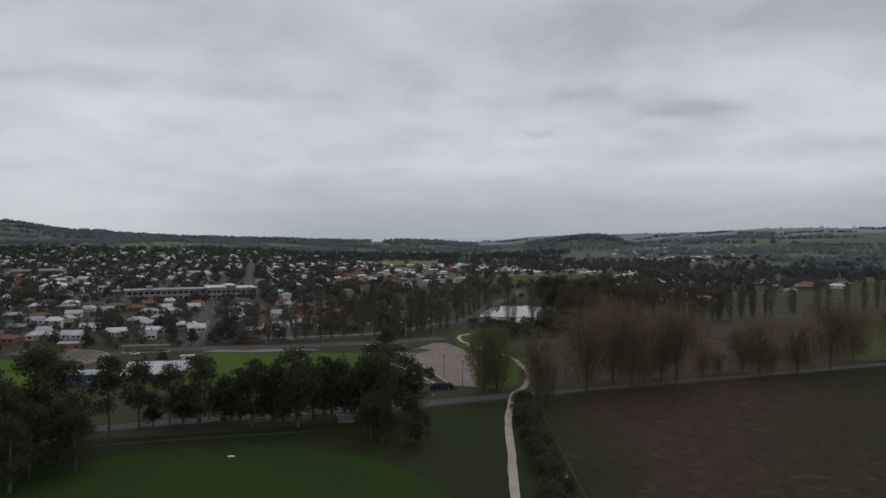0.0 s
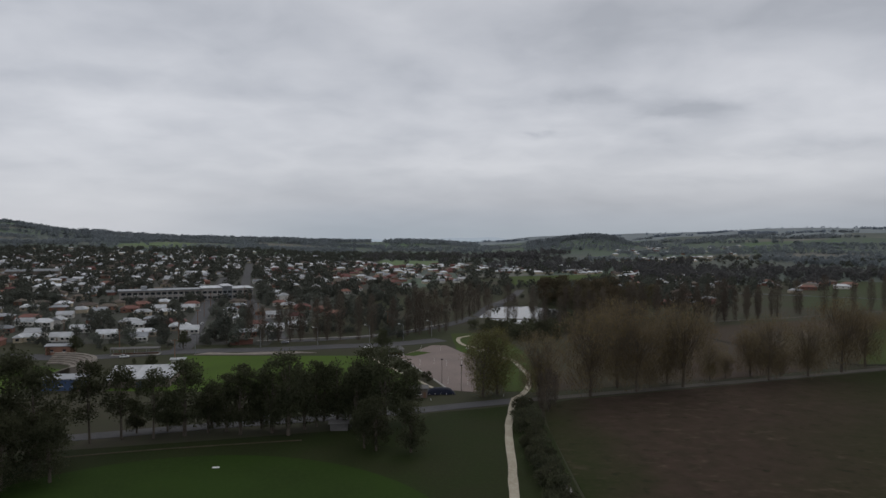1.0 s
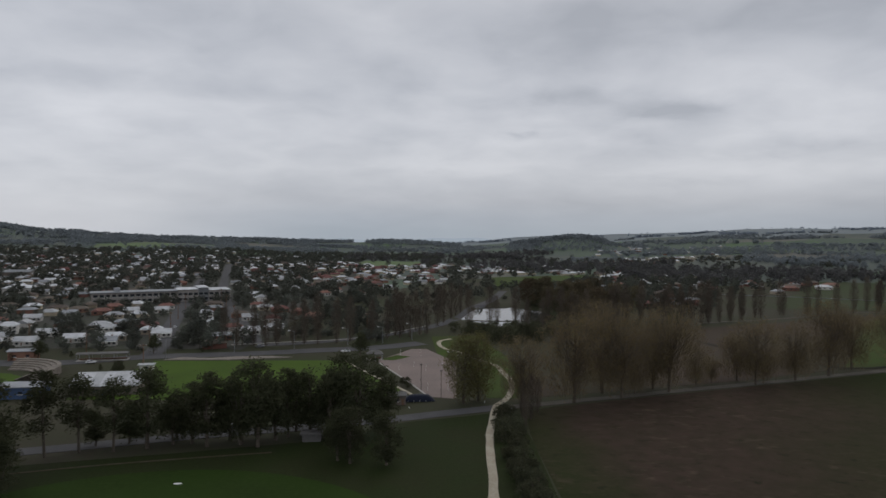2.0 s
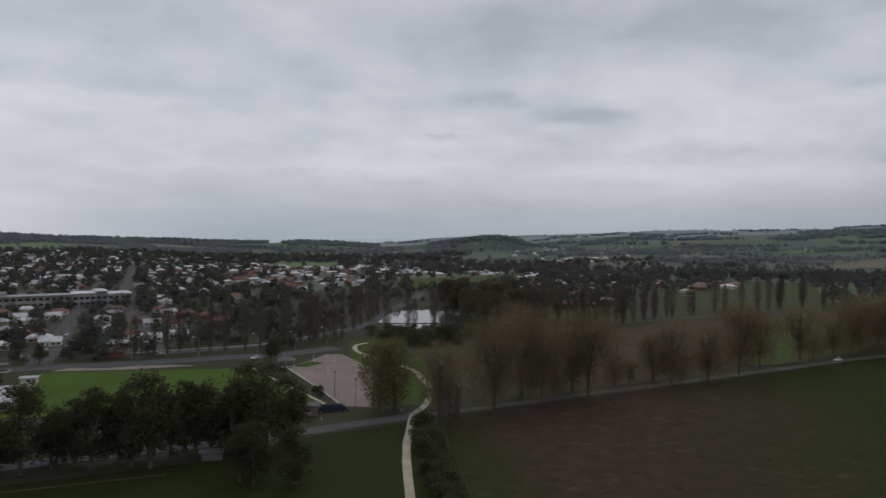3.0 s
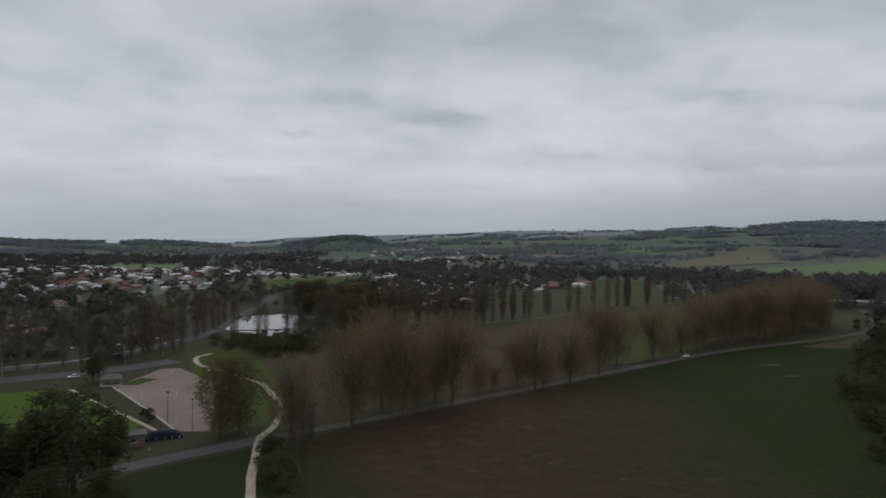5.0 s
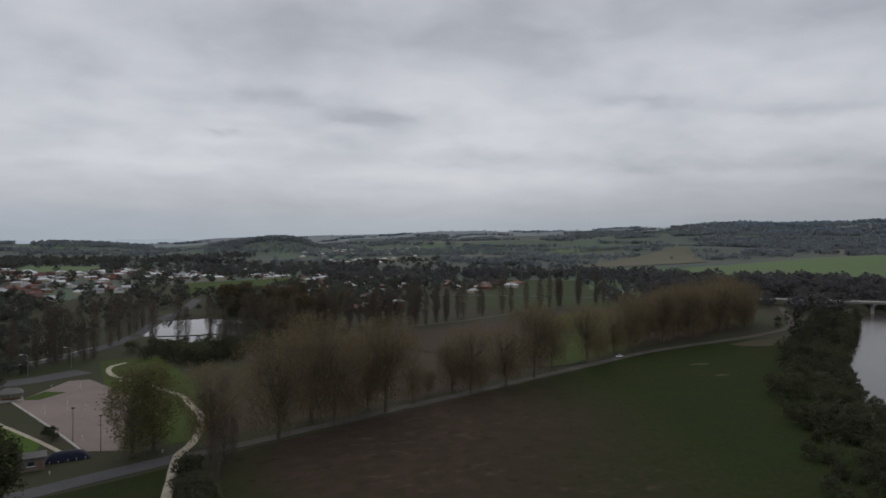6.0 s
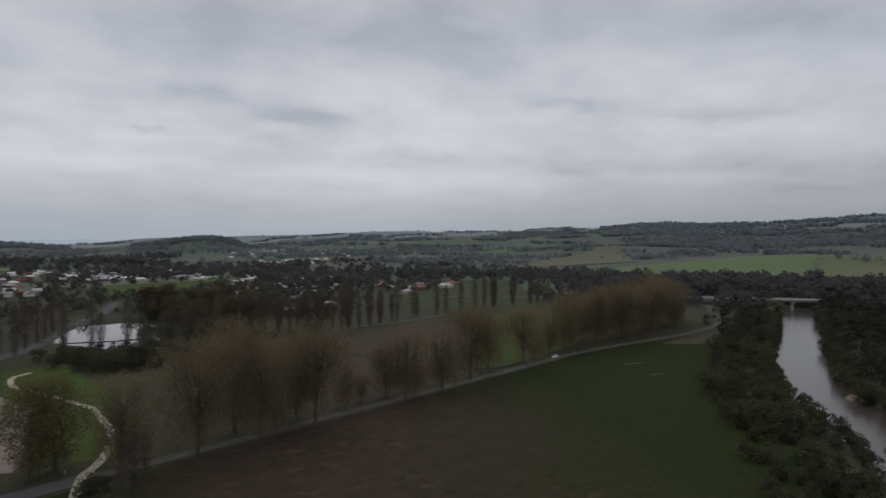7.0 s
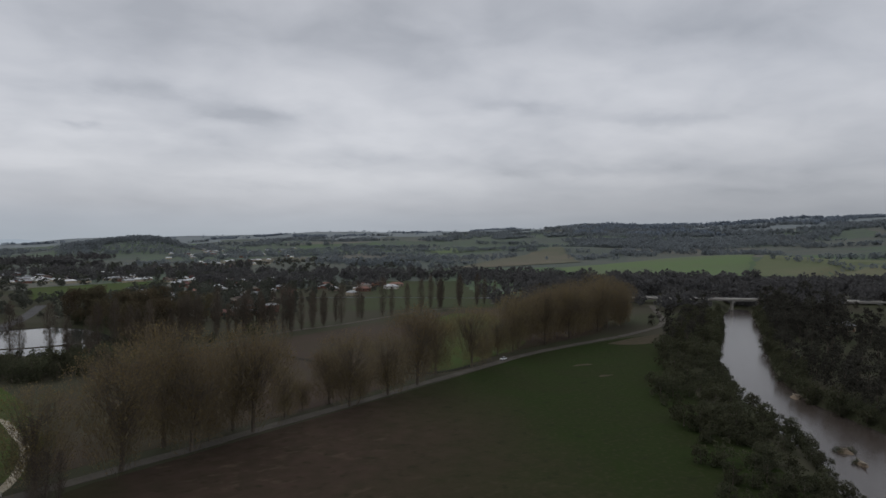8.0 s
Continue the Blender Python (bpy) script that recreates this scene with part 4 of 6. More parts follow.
plant(shrubs, [(22, 292), (28, 285), (34, 279), (40, 275), (46, 277), (52, 281), (59, 283), (30, 296), (38, 290), (16, 300), (46, 292), (56, 292), (24, 302), (64, 296), (72, 303), (62, 312, 0.6), (68, 316, 0.7), (74, 324, 0.7), (80, 330, 0.6), (52, 310, 0.5), (45, 312, 0.5), (35, 313, 0.45), (120, 321, 0.9), (101, 316, 0.5), (110, 320, 0.45), (20, 284), (26, 276), (31, 270), (36, 268), (42, 268), (48, 272), (28, 290), (34, 286), (42, 289), (50, 287), (24, 296), (60, 300), (68, 308), (44, 300), (52, 302)], 18, 0.5, 0.8)
ditch_rng = random.Random(9)
plant(shrubs, [(19.6 + 5.0 * ditch_rng.random(), 90 + 70 * i / 45, ditch_rng.uniform(0.3, 0.58)) for i in range(46)] + [(22.5, 60 + 5 * i, 0.4) for i in range(6)], 19)
plant(lombs, [(28.5, 157, 0.66), (27, 160, 0.5), (31, 163, 0.45), (26.5, 152, 0.4)], 21)
plant(eucs, [(-19, 238, 0.7), (-2.5, 193, 0.22), (-1, 190, 0.25), (-92, 243, 0.75), (-76, 246, 0.7), (-117, 236, 0.6), (-97, 214, 0.6), (-88, 206, 0.55), (-126, 232, 0.8), (-133, 229, 0.85), (-150, 236, 0.9), (-156, 230, 0.9)], 22)

# ---- the town ----
M_ROOF_WHITE = material("white_metal_roof", (0.52, 0.53, 0.54), (0.38, 0.39, 0.40), scale=0.3, fine=3.0, rough=0.45, third=(0.56, 0.56, 0.56), per_object=0.3)
M_ROOF_GREY = material("grey_metal_roof", (0.27, 0.28, 0.29), (0.20, 0.21, 0.22), scale=0.3, fine=3.0, rough=0.5, third=(0.33, 0.34, 0.35), per_object=0.3)
M_ROOF_RED = material("red_tile_roof", (0.1995, 0.0998, 0.0840), (0.1520, 0.0788, 0.0693), scale=0.4, fine=4.0, rough=0.8, third=(0.2375, 0.1260, 0.1050), per_object=0.3)
M_ROOF_BROWN = material("brown_tile_roof", (0.1235, 0.0998, 0.0840), (0.0950, 0.0788, 0.0683), scale=0.4, fine=4.0, rough=0.8, third=(0.1520, 0.1260, 0.1050), per_object=0.3)
M_WALL_WHITE = material("white_weatherboard", (0.62, 0.60, 0.56), (0.52, 0.50, 0.46), scale=0.4, fine=3.0, rough=0.7, per_object=0.15)
M_WALL_BRICK = material("red_brick_wall", (0.24, 0.13, 0.095), (0.19, 0.10, 0.08), scale=0.5, fine=6.0, rough=0.85, per_object=0.2)
M_WALL_CREAM = material("cream_brick_wall", (0.42, 0.36, 0.27), (0.34, 0.29, 0.22), scale=0.5, fine=6.0, rough=0.85, per_object=0.2)
M_GLASS = material("dark_window_glass", (0.03, 0.035, 0.04), (0.025, 0.03, 0.035), rough=0.12, spec=0.6)
M_DOOR = material("painted_door", (0.20, 0.12, 0.08), rough=0.6)
M_CONCRETE = material("pale_concrete", (0.42, 0.40, 0.37), (0.34, 0.32, 0.29), scale=0.3, fine=3.0)
M_STEEL = material("galvanised_steel", (0.30, 0.31, 0.32), rough=0.5, metal=0.6)
M_DARK = material("black_paint", (0.03, 0.03, 0.035), rough=0.5)
M_BLUE = material("blue_painted_steel", (0.07, 0.11, 0.20), (0.06, 0.09, 0.16), rough=0.5)
M_WHITE = material("white_paint", (0.75, 0.75, 0.73), (0.65, 0.65, 0.63), rough=0.4)
M_TYRE = material("tyre_rubber", (0.02, 0.02, 0.02), rough=0.9)


def box_into(v, f, x0, y0, z0, x1, y1, z1):
    k = len(v)
    for z in (z0, z1):
        v += [(x0, y0, z), (x1, y0, z), (x1, y1, z), (x0, y1, z)]
    f += [(k, k + 3, k + 2, k + 1), (k + 4, k + 5, k + 6, k + 7)]
    for i in range(4):
        j = (i + 1) % 4
        f.append((k + i, k + j, k + 4 + j, k + 4 + i))


def boxes(name, list_of_boxes, mat):
    v, f = [], []
    for b in list_of_boxes:
        box_into(v, f, *b)
    return mesh_from(name, v, f, mat)


def roof_into(v, f, x0, y0, x1, y1, z, rise, hip, along_x=True, fascia=0.22):
    """A hipped (hip > 0) or gabled roof over a rectangle, with a fascia below its eaves."""
    k = len(v)
    v += [(x0, y0, z - fascia), (x1, y0, z - fascia), (x1, y1, z - fascia), (x0, y1, z - fascia)]
    v += [(x0, y0, z), (x1, y0, z), (x1, y1, z), (x0, y1, z)]
    if along_x:
        m = (y0 + y1) / 2
        v += [(x0 + hip, m, z + rise), (x1 - hip, m, z + rise)]
        f += [(k + 4, k + 5, k + 9, k + 8), (k + 6, k + 7, k + 8, k + 9), (k + 5, k + 6, k + 9), (k + 7, k + 4, k + 8)]
    else:
        m = (x0 + x1) / 2
        v += [(m, y0 + hip, z + rise), (m, y1 - hip, z + rise)]
        f += [(k + 5, k + 6, k + 9, k + 8), (k + 7, k + 4, k + 8, k + 9), (k + 4, k + 5, k + 8), (k + 6, k + 7, k + 9)]
    for i in range(4):
        j = (i + 1) % 4
        f.append((k + i, k + j, k + 4 + j, k + 4 + i))
    f.append((k + 3, k + 2, k + 1, k))


def house(w, d, wall, rise, hip, m_roof, m_wall, label, wing=0, porch=False, chimney=False, storeys=1):
    """A suburban house, its front to -y: walls, roof, windows, door, and a wing, a porch or a chimney."""
    ob = empty("house", label, "house", "houses of the town")
    H = wall * storeys
    v, f = [], []
    box_into(v, f, -w / 2, -d / 2, -1.2, w / 2, d / 2, H)
    if wing:
        box_into(v, f, -w / 2 + 0.6, -d / 2 - wing, -1.2, -w / 2 + 0.6 + w * 0.36, -d / 2 + 0.02, H)
    part("wall", mesh_from("wall", v, f, m_wall), ob)
    v, f = [], []
    e = 0.55
    roof_into(v, f, -w / 2 - e, -d / 2 - e, w / 2 + e, d / 2 + e, H + 0.22, rise, hip)
    if wing:
        roof_into(v, f, -w / 2 + 0.6 - e, -d / 2 - wing - e, -w / 2 + 0.6 + w * 0.36 + e, d * 0.1, H + 0.23, rise * 0.75, 1.2 if hip else 0, False)
    part("roof", mesh_from("roof", v, f, m_roof), ob)
    for s in range(storeys):
        z = 0.95 + s * wall
        fronts = [(0.12, 1.7), (0.36, 1.7)] if wing else [(-0.34, 1.9), (0.14, 1.6), (0.38, 1.6)]
        for c, ww in fronts:
            part("window", boxes("window", [(c * w - ww / 2, -d / 2 - 0.06, z, c * w + ww / 2, -d / 2 + 0.1, z + 1.25)], M_GLASS), ob)
        if wing:
            c = -w / 2 + 0.6 + w * 0.18
            part("window", boxes("window", [(c - 1.1, -d / 2 - wing - 0.06, z, c + 1.1, -d / 2 - wing + 0.1, z + 1.3)], M_GLASS), ob)
    part("door", boxes("door", [(-0.12 * w - 0.45, -d / 2 - 0.05, 0.1, -0.12 * w + 0.45, -d / 2 + 0.1, 2.15)], M_DOOR), ob)
    if porch:
        pv = [(-0.05 * w, -d / 2 - 2.2, H - 0.25, w / 2, -d / 2 - e, H - 0.1)] + [(-0.05 * w + i * w * 0.27, -d / 2 - 2.1, -0.6, -0.05 * w + i * w * 0.27 + 0.12, -d / 2 - 1.98, H - 0.25) for i in range(3)]
        part("porch", boxes("porch", pv, M_WHITE), ob)
    if chimney:
        part("chimney", boxes("chimney", [(w * 0.2, 0.4, H, w * 0.2 + 0.8, 1.1, H + rise + 0.9)], M_WALL_BRICK), ob)
    return ob


HOUSES = [
    house(15, 9, 2.8, 2.1, 4.0, M_ROOF_WHITE, M_WALL_CREAM, "house with a pale metal hip roof and cream walls", wing=2.0),
    house(13, 9, 2.8, 2.3, 0, M_ROOF_WHITE, M_WALL_WHITE, "white weatherboard house with a pale gable roof", porch=True),
    house(16, 10, 2.8, 2.2, 4.5, M_ROOF_RED, M_WALL_BRICK, "brick house with a red tile hip roof", wing=2.4),
    house(14, 9, 2.8, 2.2, 4.2, M_ROOF_RED, M_WALL_WHITE, "white house with a red tile roof", chimney=True),
    house(15, 9, 2.8, 1.8, 4.2, M_ROOF_GREY, M_WALL_BRICK, "brick house with a grey metal roof", wing=2.0),
    house(12, 9, 2.8, 2.4, 0, M_ROOF_GREY, M_WALL_WHITE, "white cottage with a grey gable roof", porch=True, chimney=True),
    house(17, 10, 2.8, 2.0, 4.6, M_ROOF_BROWN, M_WALL_CREAM, "cream house with a brown tile roof", wing=2.6),
    house(15, 9, 2.8, 2.1, 4.0, M_ROOF_BROWN, M_WALL_BRICK, "dark brick house with a brown tile roof"),
    house(12, 10, 2.7, 2.2, 3.6, M_ROOF_WHITE, M_WALL_WHITE, "two-storey white house with a pale hip roof", storeys=2, porch=True),
    house(22, 11, 3.2, 1.6, 0, M_ROOF_WHITE, M_WALL_BRICK, "long brick building with a low pale roof"),
]
TURN = 17.0
STREETS = [[(-92, 240), (-97, 263), (-112, 314), (-128, 370), (-150, 450), (-190, 600)], [(-62, 265), (-84, 326), (-102, 376), (-125, 442), (-160, 560), (-230, 820)],
           [(-60, 262), (-38, 270), (-13, 290), (6, 315), (20, 350), (30, 395), (45, 440), (60, 510)], [(-150, 228), (-121, 224), (-90, 237), (-60, 243), (-38, 250), (-15, 257), (2, 268)]]
BLOCK = [(-206, 392), (-214, 442), (-128, 474), (-112, 430)]

def put_house(k, x, y, turn):
    m = pose(x, y, z_at(x, y) + 0.12, 0, 0, turn) @ Matrix.Diagonal((0.56, 0.56, 0.64, 1))
    if HOUSES[k].get("used"):
        copy_thing(HOUSES[k], m @ Matrix.Diagonal((1 / 0.56, 1 / 0.56, 1 / 0.64, 1)))
    else:
        HOUSES[k]["used"] = 1
        HOUSES[k].matrix_basis = m


rng = random.Random(44)
lots = [(0, -158, 258, 12), (2, -166, 248, 12), (1, -146, 260, 14), (1, -132, 268, 14), (0, -119, 273, 15), (8, -128, 285, 15), (1, -150, 282, 15), (0, -112, 292, 17), (1, -104, 282, 17), (0, -140, 306, 15)]
lots += [(0, -150, 342, 16), (0, -139, 346, 16), (1, -150, 362, 16), (1, -136, 366, 16), (8, -104, 338, 18), (3, -140, 384, 17), (6, -118, 398, 18), (7, -90, 348, 18), (3, -80, 300, 18), (1, -70, 290, 18), (1, -62, 298, 18), (2, -75, 372, 18), (2, -62, 362, 18), (3, -92, 392, 18), (1, -82, 336, 18), (3, -70, 330, 18), (2, -52, 342, 18)]
taken = [(x, y) for _, x, y, _ in lots]
REGIONS = [((-37, -12.5), (262, 1000), 0.84, (0, 1, 4, 0, 5, 6, 7, 1, 4, 6, 2, 8)), ((-12.5, -2), (420, 560), 0.35, (0, 1, 3, 7)), ((-12.5, 2.2), (560, 900), 0.72, (0, 0, 1, 2, 4, 5, 3, 6, 7)), ((12, 22), (425, 760), 0.6, (0, 1, 2, 4, 5, 7, 6)), ((22, 31), (540, 660), 0.4, (2, 7, 0, 4)), ((2.2, 12), (715, 860), 0.62, (0, 1, 5, 7, 4))]
ct, st = math.cos(radians(TURN)), math.sin(radians(TURN))
for i in range(-66, 66):
    for j in range(-2, 48):
        u, v = i * 13.6 + rng.uniform(-2, 2), 10 + j * 20.5 + (6 if i % 2 else 0) + rng.uniform(-2.5, 2.5)
        x, y = -62 + u * ct - v * st, 265 + u * st + v * ct
        r, b = math.hypot(x, y), math.degrees(math.atan2(x, y))
        for (b0, b1), (r0, r1), share, kinds in REGIONS:
            if b0 < b < b1 and r0 < r < r1 and y > 252 and rng.random() < share:
                if min(float(to_line(x, y, s)) for s in STREETS) < 8.5 or bool(inside(x, y, BLOCK)) or bool(inside(x, y, POND)):
                    break
                if any((x - p) ** 2 + (y - q) ** 2 < 11.2 ** 2 for p, q in taken) or any(bool(inside(x, y, f)) for f in FIELDS):
                    break
                lots.append((rng.choice(kinds), x, y, TURN + rng.choice((0, 0, 0, 180, 90, -90)) + rng.uniform(-4, 4)))
                taken.append((x, y))
                break
lots.sort(key=lambda q: math.hypot(q[1], q[2]))
for k, x, y, turn in lots[:300]:
    put_house(k, x, y, turn)


def far_houses(places):
    """Houses further up the slopes than the three hundred nearest: roofs and walls joined by their colour."""
    roofs = {0: M_ROOF_WHITE, 1: M_ROOF_WHITE, 2: M_ROOF_RED, 3: M_ROOF_RED, 4: M_ROOF_GREY, 5: M_ROOF_GREY, 6: M_ROOF_BROWN, 7: M_ROOF_BROWN, 8: M_ROOF_WHITE, 9: M_ROOF_WHITE}
    heap = {}
    for k, x, y, turn in places:
        w, d, rise, hip = rng.uniform(7, 10), rng.uniform(5, 6.2), rng.uniform(1.1, 1.5), rng.choice((0, 2.0, 2.4))
        z, c, s = z_at(x, y), math.cos(radians(turn)), math.sin(radians(turn))
        for name, mat in (("distant_roofs", roofs[k]), ("distant_walls", M_WALL_BRICK if k in (2, 4, 7) else M_WALL_CREAM)):
            V, F = heap.setdefault((name, mat.name), ([], [], mat))[:2]
            v, f, base = [], [], len(V)
            if name == "distant_roofs":
                roof_into(v, f, -w / 2 - 0.4, -d / 2 - 0.4, w / 2 + 0.4, d / 2 + 0.4, 2.1, rise, hip)
                if k % 2 == 0:
                    roof_into(v, f, -w / 2, -d / 2 - 2.2, -w / 2 + w * 0.4, 0.2, 2.12, rise * 0.75, 1.0 if hip else 0, False)
            else:
                box_into(v, f, -w / 2, -d / 2, -1.0, w / 2, d / 2, 1.9)
                if k % 2 == 0:
                    box_into(v, f, -w / 2 + 0.4, -d / 2 - 1.8, -1.0, -w / 2 + w * 0.4 - 0.4, -d / 2 + 0.1, 1.9)
            V += [(x + a * c - b * s, y + a * s + b * c, z + h) for a, b, h in v]
            F += [tuple(q + base for q in g) for g in f]
    for (name, _), (V, F, mat) in heap.items():
        tagged(new(name, mesh_from(name, V, F, mat)), "scatter of far houses on the slopes", "houses", kind="stuff")


outlying = []
while len(outlying) < 190:
    if rng.random() < 0.62:
        b, r = rng.uniform(-38, -9), rng.uniform(960, 1250)
    else:
        b, r = rng.uniform(13, 24), rng.uniform(900, 1500)
    outlying.append((rng.choice((0, 1, 4, 6, 7)), r * math.sin(radians(b)), r * math.cos(radians(b)), rng.uniform(0, 90)))
far_houses(lots[300:] + outlying)

garden_trees = [tree("garden_tree", 120 + i, 8.5, 0.8, 4.4, 3, 74, 8, (0.5, 0.5, 0.4), M_LEAF_TOWN, 0.44, "dark leafy garden tree between the houses", "tree", 0.25, taper=0.5, lobes=7, group="garden trees of the town") for i in range(3)]
tall_garden = [tree("gum_tree", 130 + i, 15, 2.0, 5.0, 3, 84, 7, (0.7, 0.7, 0.6), M_LEAF_TOWN, 0.58, "tall dark gum tree above the houses", "tree", 0.35, taper=0.6, lobes=9, group="garden trees of the town") for i in range(2)]


def free(x, y, road, wall):
    """Whether a tree can stand at (x, y), that far from the streets and the houses."""
    if min(float(to_line(x, y, s)) for s in STREETS) < road or bool(inside(x, y, POND)) or bool(inside(x, y, BLOCK)) or any(bool(inside(x, y, f)) for f in FIELDS):
        return False
    return min((x - p) ** 2 + (y - q) ** 2 for p, q in taken) > wall ** 2


spots, tall_spots = [], []
while len(spots) + len(tall_spots) < 1500:
    b = rng.uniform(-37, 33)
    r = 268 + 720 * rng.random() ** 1.15
    x, y = r * math.sin(radians(b)), r * math.cos(radians(b))
    wooded = -10.5 < b < -3 and 300 < r < 560
    if y < 254 or b > 2 and r < 440 or b > -2 and r < 430 or b > 22 and r < 560 or b > 24 and rng.random() < 0.6 or -7.5 < b < 2 and r > 470 and rng.random() < 0.6 or not free(x, y, 5.0, 5.6):
        continue
    (tall_spots if rng.random() < (0.25 if wooded else 0.13) else spots).append((x, y))
for _ in range(70):
    b, r = rng.uniform(-10.5, -3.5), math.sqrt(rng.uniform(300 ** 2, 540 ** 2))
    x, y = r * math.sin(radians(b)), r * math.cos(radians(b))
    if free(x, y, 6, 6):
        spots.append((x, y))
for _ in range(46):
    b, r = rng.uniform(14, 25), math.sqrt(rng.uniform(425 ** 2, 560 ** 2))
    tall_spots.append((r * math.sin(radians(b)), r * math.cos(radians(b))))
spots.sort(key=lambda p: math.hypot(*p))
tall_spots.sort(key=lambda p: math.hypot(*p))
plant(garden_trees, spots[:298], 23, 0.5, 0.95)
plant(tall_garden, tall_spots[:190], 24, 0.45, 0.85)


plant(garden_trees, [(-146, 247), (-140, 240), (-132, 246), (-122, 242), (-112, 247), (-104, 252), (-99, 246), (-86, 250), (-80, 255), (-74, 251), (-128, 252), (-118, 256), (-87, 263), (-152, 252)], 28, 0.7, 1.05)


def far_gardens(places):
    nrng = np.random.default_rng(77)
    V, F = [], []
    for x, y in places:
        h, n = nrng.uniform(3.5, 8.5) * nrng.choice((0.8, 1.0, 1.25)), 58
        u = nrng.normal(size=(n, 3))
        u *= nrng.uniform(0.5, 1.0, (n, 1)) / np.linalg.norm(u, axis=1, keepdims=True)
        v, f = leaves(nrng, u * (h * 0.44, h * 0.44, h * 0.42) + (x, y, z_at(x, y) + h * 0.46), h * 0.13)
        F += [tuple(a + len(V) for a in q) for q in f]
        V += v
    return tagged(new("garden_woods", mesh_from("garden_woods", V, F, M_LEAF_TOWN)), "leafy trees filling the gardens further up town", "trees", kind="stuff")


more = []
while len(more) < 2300:
    b, r = rng.uniform(-38, 1.5), math.sqrt(rng.uniform(420 ** 2, 1250 ** 2))
    x, y = r * math.sin(radians(b)), r * math.cos(radians(b))
    if b > -9 and r < 900 and rng.random() < 0.8:
        continue
    if free(x, y, 5, 5.6):
        more.append((x, y))
for _ in range(230):
    b, r = rng.uniform(11, 27), math.sqrt(rng.uniform(400 ** 2, 640 ** 2))
    x, y = r * math.sin(radians(b)), r * math.cos(radians(b))
    if free(x, y, 5, 5.6) and (b < 23 or r > 560):
        more.append((x, y))
far_gardens(spots[298:] + tall_spots[190:] + more)

# ---- town buildings and park things ----
M_ROOF_DULL = material("weathered_roof_sheet", (0.15, 0.145, 0.14), (0.11, 0.105, 0.10), scale=0.4, fine=4.0)


def roofed(name, x, y, turn, w, d, wall, rise, hip, m_wall, m_roof, label, category, windows=0, door=True, eave=0.4):
    """A plain building with a pitched roof, windows along its front and a door."""
    ob = empty(name, label, category)
    part("wall", boxes("wall", [(-w / 2, -d / 2, -0.4, w / 2, d / 2, wall)], m_wall), ob)
    v, f = [], []
    roof_into(v, f, -w / 2 - eave, -d / 2 - eave, w / 2 + eave, d / 2 + eave, wall + 0.2, rise, hip)
    part("roof", mesh_from("roof", v, f, m_roof), ob)
    for i in range(windows):
        c = -w / 2 + (i + 0.5) * w / windows
        pane = part("window", boxes("window", [(c - 0.5, -d / 2 - 0.05, wall * 0.4, c + 0.5, -d / 2 + 0.1, wall * 0.4 + 0.75)], M_GLASS), ob)
        part("sill", boxes("sill", [(c - 0.7, -d / 2 - 0.16, wall * 0.4 - 0.1, c + 0.7, -d / 2 + 0.05, wall * 0.4 - 0.01)], M_WHITE), pane)
    if door:
        leaf_ = part("door", boxes("door", [(w / 2 - 1.05, -d / 2 - 0.06, 0, w / 2 - 0.4, -d / 2 + 0.1, min(1.46, wall - 0.1))], M_DOOR), ob)
        part("handle", boxes("handle", [(w / 2 - 0.52, -d / 2 - 0.12, 0.7, w / 2 - 0.45, -d / 2 - 0.06, 0.77)], M_STEEL), leaf_)
    ob.matrix_basis = pose(x, y, z_at(x, y), 0, 0, turn)
    return ob


M_WALL_DULL = material("weathered_block_wall", (0.19, 0.16, 0.14), (0.15, 0.13, 0.11), scale=0.4, fine=4.0)


def corrugated_hall(x, y, turn):
    ob = empty("sports_hall", "low hall with a broad pale corrugated roof", "hall")
    w, d, h = 16.0, 18.0, 2.4
    part("wall", boxes("wall", [(-w / 2, -d / 2, -0.4, w / 2, d / 2, h)], M_WALL_DULL), ob)
    for k in range(7):
        v, f = [], []
        x0, x1 = -w / 2 - 0.6 + k * 2.46, -w / 2 - 0.6 + k * 2.46 + 2.38
        roof_into(v, f, x0, -d / 2 - 0.6, x1, d / 2 + 0.6, h + 0.25, 2.0, 0)
        part("roof_panel", mesh_from("roof_panel", v, f, M_ROOF_WHITE), ob)
    for i in range(4):
        c = -w / 2 + (i + 0.5) * w / 4
        part("window", boxes("window", [(c - 0.7, -d / 2 - 0.05, 0.8, c + 0.7, -d / 2 + 0.1, 1.7)], M_GLASS), ob)
    part("door", boxes("door", [(-0.8, -d / 2 - 0.07, 0, 0.8, -d / 2 + 0.1, 1.6)], M_BLUE), ob)
    ob.matrix_basis = pose(x, y, 0, 0, 0, turn)


corrugated_hall(-82, 189, 10)
roofed("club_hut", -100, 179, 6, 10, 6, 3.0, 0.8, 0, M_BLUE, M_ROOF_GREY, "blue painted hut with a grey roof", "hut", 3)
roofed("brick_pavilion", -130.5, 231.5, 10, 8, 5, 3.0, 0.5, 0, M_WALL_BRICK, M_ROOF_GREY, "brick pavilion behind the curved terraces", "pavilion", 2)
roofed("scorer_shed", -82.5, 213.5, 12, 4, 2.8, 1.8, 0.3, 0, M_WALL_WHITE, M_ROOF_WHITE, "small white shed beside the football field", "shed", 1)
roofed("field_shed", -3.4, 171.8, 8, 4.4, 3.2, 2.3, 0.6, 0, M_WALL_DULL, M_ROOF_DULL, "small shed by the gravel court", "shed", 1)
